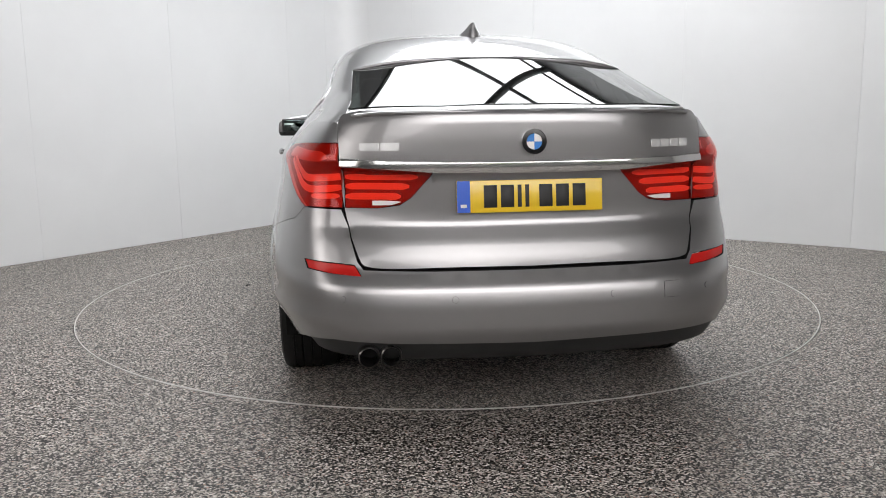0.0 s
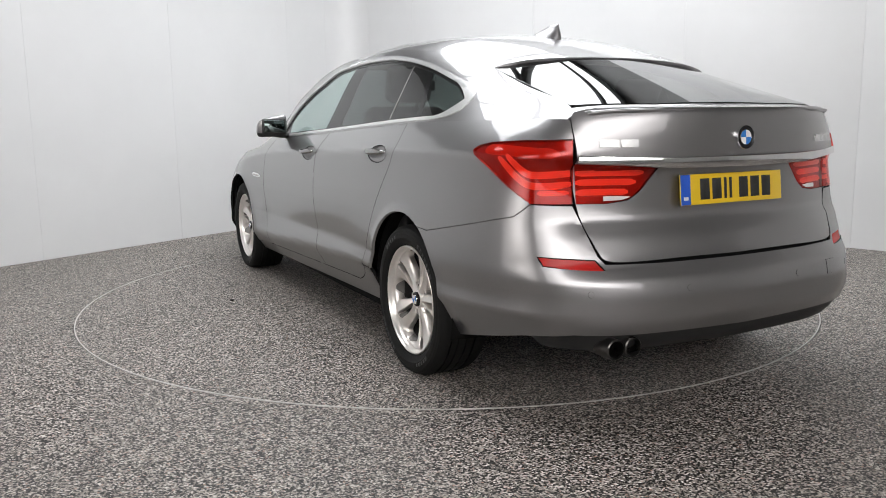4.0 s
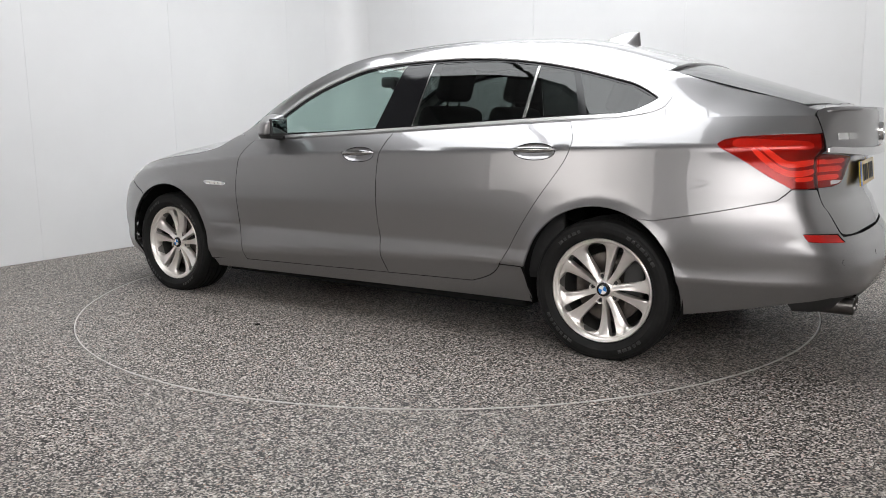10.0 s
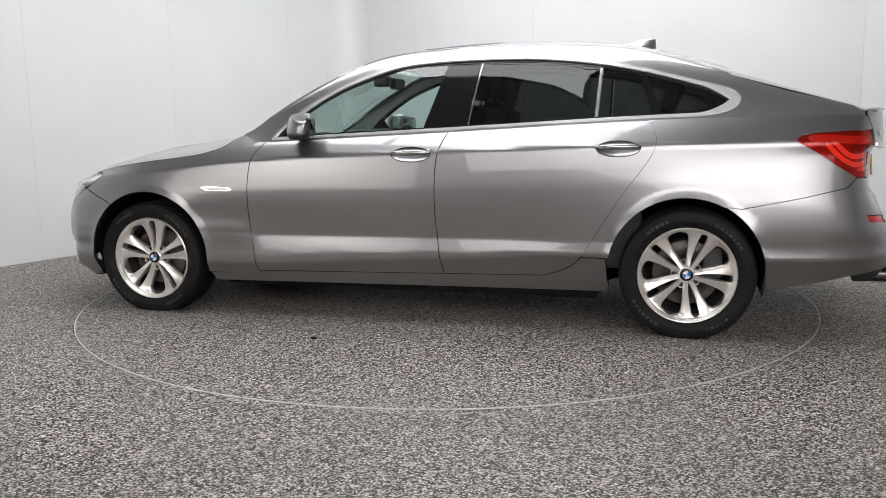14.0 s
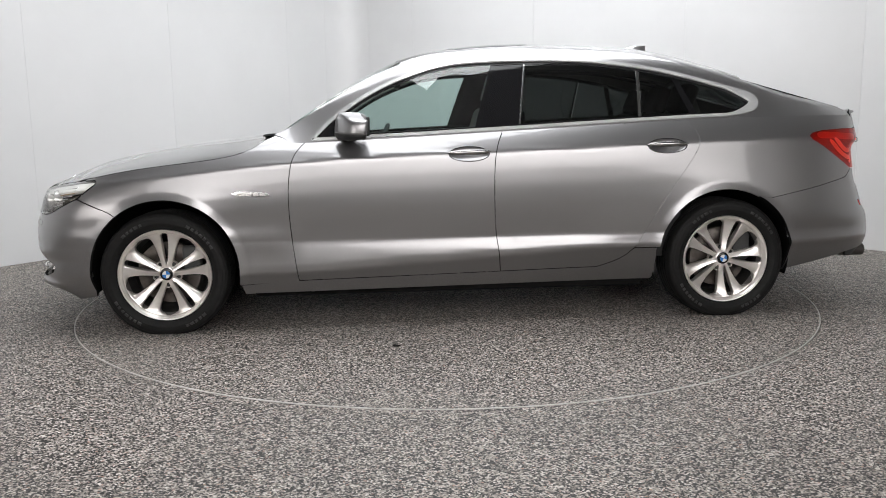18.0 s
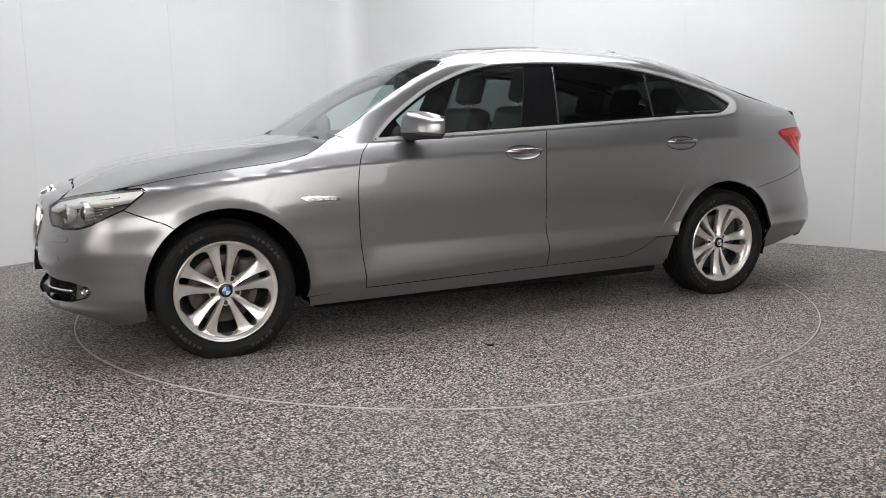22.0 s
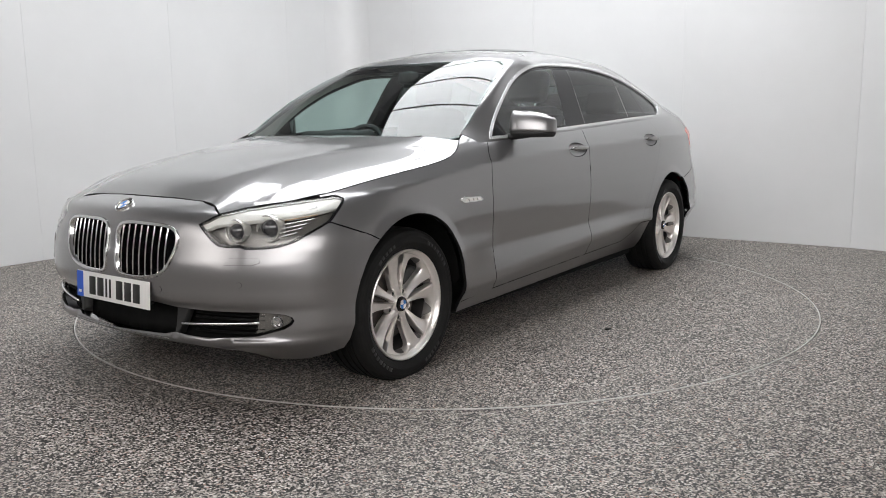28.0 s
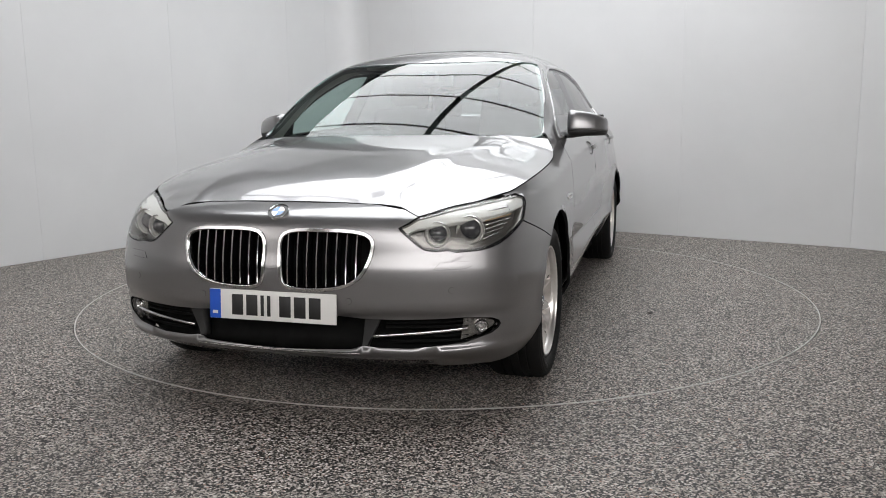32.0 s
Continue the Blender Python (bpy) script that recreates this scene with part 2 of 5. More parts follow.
def build_room():
    floor = part("floor", ring(TURN_R + 0.004, 16.0, 0.0, 0.12, 160), FLOOR)
    tagged(floor, "speckled black and beige stone chip resin floor", "floor", kind="structure")
    pit = part("turntable_pit", ring(0.0, 2.6, -0.10, 0.05, 64), BLACK)
    tagged(pit, "dark pit under the turntable", "pit", kind="structure")

    corner = Vector((-1.158, 4.537, 0))
    left, right, bend = Vector((-0.559, -0.829, 0)), Vector((0.829, -0.559, 0)), Vector((0.70, -0.714, 0))
    top, high = 3.3, 5.4

    def boards(wall, start, along, seams, thick=0.05, gap=0.0007):
        side = along.cross(Vector((0, 0, 1))).normalized()
        if side.dot(-start + Vector((0, 0, 0))) > 0:
            side = -side
        turn = Matrix((along, side, Vector((0, 0, 1)))).transposed().to_4x4()
        for a, b in zip(seams, seams[1:]):
            bm = block((b - a - gap, thick, top), ((a + b) / 2, thick / 2, top / 2), 0.0012, 1)
            bmesh.ops.transform(bm, matrix=Matrix.Translation(start) @ turn, verts=bm.verts)
            bmesh.ops.recalc_face_normals(bm, faces=bm.faces)
            for f in bm.faces:
                f.smooth = False
            part("wall_board", bm, WALL, wall)
        back = block((seams[-1] - seams[0], 0.1, top), ((seams[0] + seams[-1]) / 2, thick + 0.053, top / 2))
        bmesh.ops.transform(back, matrix=Matrix.Translation(start) @ turn, verts=back.verts)
        bmesh.ops.recalc_face_normals(back, faces=back.faces)
        part("wall_core", back, JOINT, wall)
        upper = block((seams[-1] - seams[0] + 0.7, 0.1, high - top), ((seams[0] + seams[-1]) / 2 - 0.3, 0.085, (high + top) / 2 + 0.002))
        bmesh.ops.transform(upper, matrix=Matrix.Translation(start) @ turn, verts=upper.verts)
        bmesh.ops.recalc_face_normals(upper, faces=upper.faces)
        part("upper_wall", upper, CEILING, wall, "dark upper wall above the boards")

    west = tagged(new("wall_west"), "white glossy wall boards with fine vertical joints", "wall", kind="structure")
    boards(west, corner, left, [0.35, 0.96, 2.49, 3.88, 5.3, 6.8, 8.3, 9.8, 11.3, 13.0])
    north = tagged(new("wall_north"), "white glossy wall boards with fine vertical joints", "wall", kind="structure")
    boards(north, corner, right, [0.35, 0.99, 2.495, 4.04, 5.5])
    east = tagged(new("wall_east"), "white glossy wall boards with fine vertical joints", "wall", kind="structure")
    boards(east, corner + right * 5.5, bend, [0.0, 1.5, 3.0, 4.5, 6.0, 7.5, 9.5])

    # the two boards meet in a rounded cove
    r, mid_ = 0.35, corner + (left + right) * 0.35
    bm = bmesh.new()
    cols = []
    for i in range(13):
        q = math.pi / 2 * i / 12
        d = -right * math.cos(q) - left * math.sin(q)
        cols.append([bm.verts.new(mid_ + d * k + Vector((0, 0, z))) for k, z in ((r, 0), (r, top), (r + 0.05, top), (r + 0.05, 0))])
    for u, v in zip(cols, cols[1:]):
        for i in range(4):
            bm.faces.new([u[i], u[(i + 1) % 4], v[(i + 1) % 4], v[i]])
    bm.faces.new(cols[0])
    bm.faces.new(cols[-1][::-1])
    bmesh.ops.recalc_face_normals(bm, faces=bm.faces)
    for f in bm.faces:
        f.smooth = len(f.verts) == 4
    for e in bm.edges:
        if len(e.link_faces) == 2 and e.calc_face_angle(0) > radians(40):
            e.smooth = False
    part("corner_cove", bm, WALL, north, "rounded white corner")

    a = corner + left * 13.0
    b = corner + right * 5.5 + bend * 9.5
    line = [a, Vector((-6.0, -8.6, 0)), Vector((7.0, -8.6, 0)), b]
    for name, p, q in zip(("wall_south_west", "wall_south", "wall_south_east"), line, line[1:]):
        d = q - p
        m = Matrix.Translation((p + q) / 2 + Vector((0, 0, high / 2))) @ Matrix.Rotation(math.atan2(d.y, d.x), 4, "Z")
        w = part(name, block((d.length + 0.1, 0.1, high), (0, 0, 0), 0.004, 1, m), DARK_WALL)
        tagged(w, "light grey painted wall closing the studio", "wall", kind="structure")
    ceil = part("ceiling", ring(0.0, 16.0, high + 0.1, 0.1, 64), CEILING)
    tagged(ceil, "dark grey studio ceiling", "ceiling", kind="structure")


JOINT = mottled("board_joint", (0.60, 0.60, 0.61), (0.68, 0.68, 0.69), 5.0, 0.8)
build_room()


def build_lights():
    """Ribbed skylight, an added fill panel behind the camera, and a softbox beside it."""
    for m, (w, d), cloth, ribs in LIGHTS:
        thing = tagged(new("sky_or_fill_panel"), "one of two wide white panels with dark ribs, skylight and added fill", "ceiling light", "ceiling lights")
        part("diffuser", block((w, d, 0.04), (0, 0, 0), 0.008, 1, m), cloth, thing, "lit white panel")
        for k in (-0.5, 0.5):
            part("frame_bar", block((w + 0.12, 0.06, 0.09), (0, k * (d + 0.06), 0), 0.01, 1, m), STEEL_DARK, thing)
            part("frame_bar", block((0.06, d, 0.09), (k * (w + 0.06), 0, 0), 0.01, 1, m), STEEL_DARK, thing)
        for x in (-0.42, 0.42):
            for y in (-0.48, 0.48):
                foot = m @ Vector((x * w, y * d, 0.03))
                part("hanger", tube([foot, (foot.x, foot.y, 5.52)], 0.012, 6), STEEL_DARK, thing)
        for a, b, sag, thick in ribs:
            a, b = Vector((*a, 0)), Vector((*b, 0))
            n = Vector((-(b - a).y, (b - a).x, 0)).normalized()
            pts = [m @ (a.lerp(b, i / 16) + n * sag * math.sin(math.pi * i / 16) + Vector((0, 0, -0.05))) for i in range(17)]
            part("rib", tube(pts, thick, 8), STEEL_DARK, thing)
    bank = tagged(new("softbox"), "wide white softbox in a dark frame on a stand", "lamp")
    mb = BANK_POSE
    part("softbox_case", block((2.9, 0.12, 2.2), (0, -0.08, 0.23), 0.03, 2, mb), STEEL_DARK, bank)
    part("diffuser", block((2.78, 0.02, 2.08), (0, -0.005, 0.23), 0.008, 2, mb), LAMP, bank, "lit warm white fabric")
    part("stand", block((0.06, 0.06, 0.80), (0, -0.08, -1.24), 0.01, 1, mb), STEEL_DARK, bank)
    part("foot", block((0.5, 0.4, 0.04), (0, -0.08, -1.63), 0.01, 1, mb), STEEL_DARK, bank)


# the skylight lies square to the two white walls
SKY = pose(0.012, 0.413, 3.9, 0, 0, -34.0)
LIGHTS = [
    (SKY, (3.56, 5.4), DIFFUSER, [((-1.78, -1.75 + 0.8 * k), (1.78, -1.75 + 0.8 * k), 0.2, 0.02) for k in range(6)] + [((-0.22, -2.7), (-0.22, 2.7), 0.08, 0.038)]),
    # added fill panel, unseen and nearly upright behind the camera, to brighten the car
    (pose(1.6, -8.0, 3.2, 76, 0, 0), (10.8, 2.6), FILL_PANEL, [((-5.4, 0.0), (5.4, 0.0), 0.0, 0.02)]),
]
# unseen softbox known from the car's reflections, widened to brighten its flank
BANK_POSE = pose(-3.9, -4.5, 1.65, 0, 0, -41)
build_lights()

turntable = part("turntable", ring(0.0, TURN_R - 0.0072, 0.0, 0.05, 160), FLOOR)
tagged(turntable, "round turntable flush with the floor, same stone chips", "turntable")
part("edge_ring", ring(TURN_R - 0.0065, TURN_R - 0.0005, 0.002, 0.05, 160), EDGE, turntable, "thin worn steel edge ring")


# ---- the car: curves and surfaces ----
def spline(u, v, d0=None, d1=None):
    """An interpolating cubic through v at u; natural ends unless slopes are given."""
    u, v = np.asarray(u, float), np.asarray(v, float)
    if u[0] > u[-1]:
        u, v = u[::-1], v[::-1]
    n, h = len(u), np.diff(u)
    A, r = np.zeros((n, n)), np.zeros(n)
    sl = np.diff(v) / h
    for i in range(1, n - 1):
        A[i, i - 1:i + 2] = h[i - 1], 2 * (h[i - 1] + h[i]), h[i]
        r[i] = 6 * (sl[i] - sl[i - 1])
    A[0, 0] = A[-1, -1] = 1
    if d0 is not None:
        A[0, :2], r[0] = (2 * h[0], h[0]), 6 * (sl[0] - d0)
    if d1 is not None:
        A[-1, -2:], r[-1] = (h[-1], 2 * h[-1]), 6 * (d1 - sl[-1])
    m = np.linalg.solve(A, r)

    def f(x):
        x = np.asarray(x, float)
        i = np.clip(np.searchsorted(u, x) - 1, 0, n - 2)
        t = np.clip(x, u[0], u[-1]) - u[i]
        return v[i] + t * (sl[i] - h[i] * (2 * m[i] + m[i + 1]) / 6) + t * t * m[i] / 2 + t ** 3 * (m[i + 1] - m[i]) / (6 * h[i])
    return f


def eased(u, v):
    """A curve without overshoot through v at u."""
    u, v = np.asarray(u, float), np.asarray(v, float)
    h, sl = np.diff(u), np.diff(v) / np.diff(u)
    d = np.zeros(len(u))
    for i in range(1, len(u) - 1):
        if sl[i - 1] * sl[i] > 0:
            a, b = 2 * h[i] + h[i - 1], h[i] + 2 * h[i - 1]
            d[i] = (a + b) / (a / sl[i - 1] + b / sl[i])
    d[0], d[-1] = sl[0], sl[-1]

    def f(x):
        x = np.clip(np.asarray(x, float), u[0], u[-1])
        i = np.clip(np.searchsorted(u, x) - 1, 0, len(u) - 2)
        t = (x - u[i]) / h[i]
        return v[i] * (1 + 2 * t) * (1 - t) ** 2 + h[i] * d[i] * t * (1 - t) ** 2 + v[i + 1] * t * t * (3 - 2 * t) + h[i] * d[i + 1] * t * t * (t - 1)
    return f


def step(a, b, x):
    t = np.clip((np.asarray(x, float) - a) / (b - a), 0, 1)
    return t * t * (3 - 2 * t)


# plan outlines, nose to tail: at bumper height, and at the height of the lamps
LOW = [(2.40, 0), (2.392, .2), (2.365, .42), (2.315, .60), (2.235, .745), (2.12, .858), (1.95, .92), (1.55, .945), (1.05, .925), (.4, .918), (-.3, .918),
       (-.9, .928), (-1.5, .948), (-1.95, .93), (-2.22, .862), (-2.40, .745), (-2.487, .58), (-2.532, .30), (-2.545, 0)]
HIGH = [(2.40, 0), (2.387, .2), (2.345, .42), (2.26, .61), (2.155, .74), (2.035, .828), (1.88, .882), (1.55, .925), (1.05, .925), (.4, .918), (-.3, .918),
        (-.9, .925), (-1.5, .92), (-1.95, .885), (-2.2, .825), (-2.37, .715), (-2.475, .52), (-2.535, .26), (-2.545, 0)]
_low, _high = np.array(LOW), np.array(HIGH)
_u = np.concatenate([[0], np.cumsum(np.linalg.norm(np.diff(_low, axis=0), axis=1))])
LENGTH = _u[-1]
_lx, _ly = spline(_u, _low[:, 0], 0, 0), spline(_u, _low[:, 1], 1, -1)
_hx, _hy = spline(_u, _high[:, 0], 0, 0), spline(_u, _high[:, 1], 1, -1)
# how far the skin stands in from the outline, by height: nose, flank, tail
NOSE = eased([.12, .15, .19, .22, .235, .25, .262, .275, .29, .33, .385, .40, .42, .445, .53, .58, .62, .70, .75, .775, .79, .80, .82], [.36, .27, .165, .086, .048, .016, .002, .006, .020, .028, .030, .022, .007, .0, .002, .006, .016, .029, .050, .090, .145, .20, .32])
FLANK = eased([.10, .16, .22, .26, .29, .31, .325, .35, .38, .44, .474, .485, .496, .54, .62, .68, .74, .82, .90, .932, .944, .955, .98, 1.02, 1.06, 1.10, 1.16, 1.2],
              [.12, .085, .055, .034, .018, .007, .003, .002, .0052, .0138, .0190, .0200, .0190, .0132, .0040, .001, .002, .008, .017, .0215, .0250, .0325, .049, .078, .113, .155, .233, .30])
TAIL = eased([.16, .25, .29, .34, .40, .47, .52, .545, .57, .595, .64, .68, .702, .709, .722, .74, .80, .92, .945, .965, 1.03, 1.09, 1.115, 1.14, 1.16],
             [.25, .10, .05, .018, .001, .003, .012, .021, .038, .056, .0725, .0875, .0960, .1005, .1120, .1205, .125, .125, .095, .062, .062, .064, .066, .075, .11])
CREASE = spline([2.3, 1.9, 1.5, .86, -.2, -1.3, -1.9, -2.5], [.74, .80, .845, .905, .945, .98, .99, .995])
WHEELS_X = (1.572, -1.478)
ARCH = ((1.56, .335), (-1.462, .337))
ARCH_R = .380


def skin(s, z):
    """The flank of the car: s runs along its outline from nose to tail, z is the height."""
    s, z = np.asarray(s, float), np.asarray(z, float)
    w, e = step(.52, .92, z), 1e-4

    def c(q):
        return np.stack([_lx(q) * (1 - w) + _hx(q) * w, _ly(q) * (1 - w) + _hy(q) * w], -1)
    p = c(s)
    d = c(np.clip(s + e, 0, LENGTH)) - c(np.clip(s - e, 0, LENGTH))
    d /= np.linalg.norm(d, axis=-1, keepdims=True)
    n = np.stack([d[..., 1], -d[..., 0]], -1)
    zn = z - (CREASE(p[..., 0]) - .95) * step(.55, .85, z) - np.clip(.045 - .057 * p[..., 0], 0, .1) * step(.50, .38, z)
    side = n[..., 1] ** 2
    off = (FLANK(zn) - .012 * np.exp(-((zn - .50) / .10) ** 2) * step(-.55, -1.0, p[..., 0]) - .017 * np.exp(-((zn - .487) / .07) ** 2) * step(.80, 1.02, p[..., 0])) * side + np.where(n[..., 0] > 0, NOSE(z), TAIL(z)) * (1 - side)
    for cx, cz in ARCH:
        r = np.hypot(p[..., 0] - cx, z - cz)
        off = off - (.0085 * np.clip(1 - (r - ARCH_R) / .046, 0, 1.4) ** 1.5 + .003 * np.exp(-((r - ARCH_R) / .08) ** 2)) * side * step(.15, .3, z)
    p = p - n * off[..., None]
    return np.stack([p[..., 0], p[..., 1], z], -1)


def find(f, lo, hi, rounds=40):
    """Where a falling f crosses zero."""
    lo, hi = np.array(lo, float), np.array(hi, float)
    for _ in range(rounds):
        mid = (lo + hi) / 2
        up = f(mid) > 0
        lo, hi = np.where(up, mid, lo), np.where(up, hi, mid)
    return (lo + hi) / 2


def at_x(x, z):
    """(s, z) of the flank at x."""
    x, z = np.asarray(x, float), np.asarray(z, float)
    return find(lambda s: skin(s, z)[..., 0] - x, np.full(x.shape, .05), np.full(x.shape, LENGTH - .05))


def at_y(y, z, rear=False):
    """s, signed by side, on the nose or on the tail at y."""
    y, z = np.asarray(y, float), np.asarray(z, float)
    if rear:
        s = find(lambda s: skin(s, z)[..., 1] - np.abs(y), np.full(y.shape, LENGTH - 1.0), np.full(y.shape, LENGTH))
        return np.sign(y) * (LENGTH - s)
    s = find(lambda s: np.abs(y) - skin(s, z)[..., 1], np.zeros(y.shape), np.full(y.shape, .95))
    return np.sign(y) * s


def nose_map(p):
    q = skin(np.abs(p[:, 0]), p[:, 1])
    q[:, 1] *= np.where(p[:, 0] < 0, -1, 1)
    return q


def tail_map(p):
    q = skin(LENGTH - np.abs(p[:, 0]), p[:, 1])
    q[:, 1] *= np.where(p[:, 0] < 0, -1, 1)
    return q


def flank_map(p):
    return skin(p[:, 0], p[:, 1])


# upper body: belt line, centre line and the section between them
BELT = spline([1.2, .83, .3, -.237, -.987, -1.5, -2.0, -2.3, -2.5], [.985, .995, 1.017, 1.042, 1.080, 1.100, 1.105, 1.105, 1.10])
CROWN = spline([1.14, .80, .45, .25, .0, -.4, -.8, -1.2, -1.6, -2.0, -2.25, -2.43, -2.5],
               [1.030, 1.183, 1.388, 1.475, 1.530, 1.556, 1.548, 1.512, 1.405, 1.264, 1.188, 1.150, 1.141])
_bx = np.linspace(1.2, -2.47, 160)
_by = skin(at_x(_bx, BELT(_bx)), BELT(_bx))[:, 1]


def belt_y(x):
    return np.interp(-np.asarray(x, float), -_bx, _by)


def upper_y(x, k):
    """Half width at the share k of the height between belt and crown."""
    lean = .28 - .15 * step(.15, .75, x) - .10 * step(-1.9, -2.3, x)
    q = 10 + 18 * step(-.1, .35, x) - 2 * step(-1.0, -1.6, x)
    return belt_y(x) * (1 - lean * k) * np.clip(1 - np.clip(k, 0, 1) ** q, 0, 1) ** (1 / 2.2)


def upper_side(p):
    """(x, z) to the upper body's skin."""
    x, z = p[:, 0], p[:, 1]
    k = np.clip((z - BELT(x)) / (CROWN(x) - BELT(x)), -.2, 1)
    return np.stack([x, upper_y(x, k), z], -1)


def upper_top(p):
    """(x, y) to the upper body's skin."""
    x, y = p[:, 0], np.abs(p[:, 1])
    k = find(lambda k: upper_y(x, k) - y, np.zeros(x.shape), np.ones(x.shape))
    return np.stack([x, p[:, 1], BELT(x) + k * (CROWN(x) - BELT(x))], -1)


SHUT = spline([2.15, 2.1, 1.975, 1.818, 1.507, 1.352, 1.197, 1.103, 1.02], [.775, .79, .818, .850, .893, .910, .935, .967, 1.02])
HOOD = spline([2.30, 2.2, 2.094, 1.927, 1.6, 1.267, 1.10, 1.0], [.75, .803, .860, .909, .970, 1.014, 1.034, 1.042])
_sx = np.linspace(2.15, 1.0, 80)
_sy = skin(at_x(_sx, SHUT(_sx)), SHUT(_sx))[:, 1]


def hood_y(x):
    return np.interp(-np.asarray(x, float), -_sx, _sy)


NOSE_TOP = [(0, .800), (.2, .799), (.36, .795), (.47, .782), (.53, .760), (.57, .771), (.612, .784), (.66, .793), (.718, .803), (.78, .8125), (.806, .816)]
_ny = np.array([y for y, _ in NOSE_TOP])
_nz = np.array([z for _, z in NOSE_TOP])
_nx = skin(np.abs(at_y(_ny, _nz)), _nz)[:, 0]
_edge_x, _edge_z = eased(_ny, _nx), spline(_ny, _nz)


def hood_raw(x, y):
    xs = np.minimum(x, 2.15)
    k = np.clip(np.abs(y) / hood_y(xs), 0, 1.2)
    z = SHUT(xs) + (HOOD(x) - SHUT(xs)) * (1 - k ** 3.2)
    ridge = .30 + .30 * step(2.2, 1.1, x)
    z = z + .005 * np.exp(-((np.abs(y) - ridge) / .07) ** 2) * step(2.25, 1.9, x)
    return z


def hood_map(p):
    x, y = p[:, 0], p[:, 1]
    ex, ez = _edge_x(np.abs(y)), _edge_z(np.abs(y))
    z = hood_raw(x, y) + (ez - hood_raw(ex, y)) * np.exp(-np.clip(ex - x, 0, 9) / .17) * step(.80, .74, np.abs(y))
    return np.stack([x, y, z], -1)


# ---- panels cut out of the surfaces ----
def inside(pts, poly):
    x, y = pts[:, 0], pts[:, 1]
    hit = np.zeros(len(pts), bool)
    for (ax, ay), (bx, by) in zip(poly, np.roll(poly, -1, 0)):
        if ay != by:
            hit ^= ((ay > y) != (by > y)) & (x < (bx - ax) * (y - ay) / (by - ay) + ax)
    return hit


def densify(poly, gap):
    out = []
    for a, b in zip(poly, np.roll(poly, -1, 0)):
        n = max(1, int(np.ceil(np.linalg.norm(b - a) / gap)))
        out += [a + (b - a) * i / n for i in range(n)]
    return np.array(out)


def smooth_line(points, n=8, closed=False):
    """A rounded line through a few points."""
    p = np.array(points, float)
    if closed:
        p = np.vstack([p, p[:1]])
    u = np.concatenate([[0], np.cumsum(np.linalg.norm(np.diff(p, axis=0), axis=1) ** .5)])
    q = np.linspace(0, u[-1], n * (len(p) - 1) + 1)
    if closed:
        uu = np.concatenate([u[:-1] - u[-1], u, u[1:] + u[-1]])
        pp = np.vstack([p[:-1], p, p[1:]])
        return np.stack([spline(uu, pp[:, 0])(q), spline(uu, pp[:, 1])(q)], -1)[:-1]
    return np.stack([spline(u, p[:, 0])(q), spline(u, p[:, 1])(q)], -1)


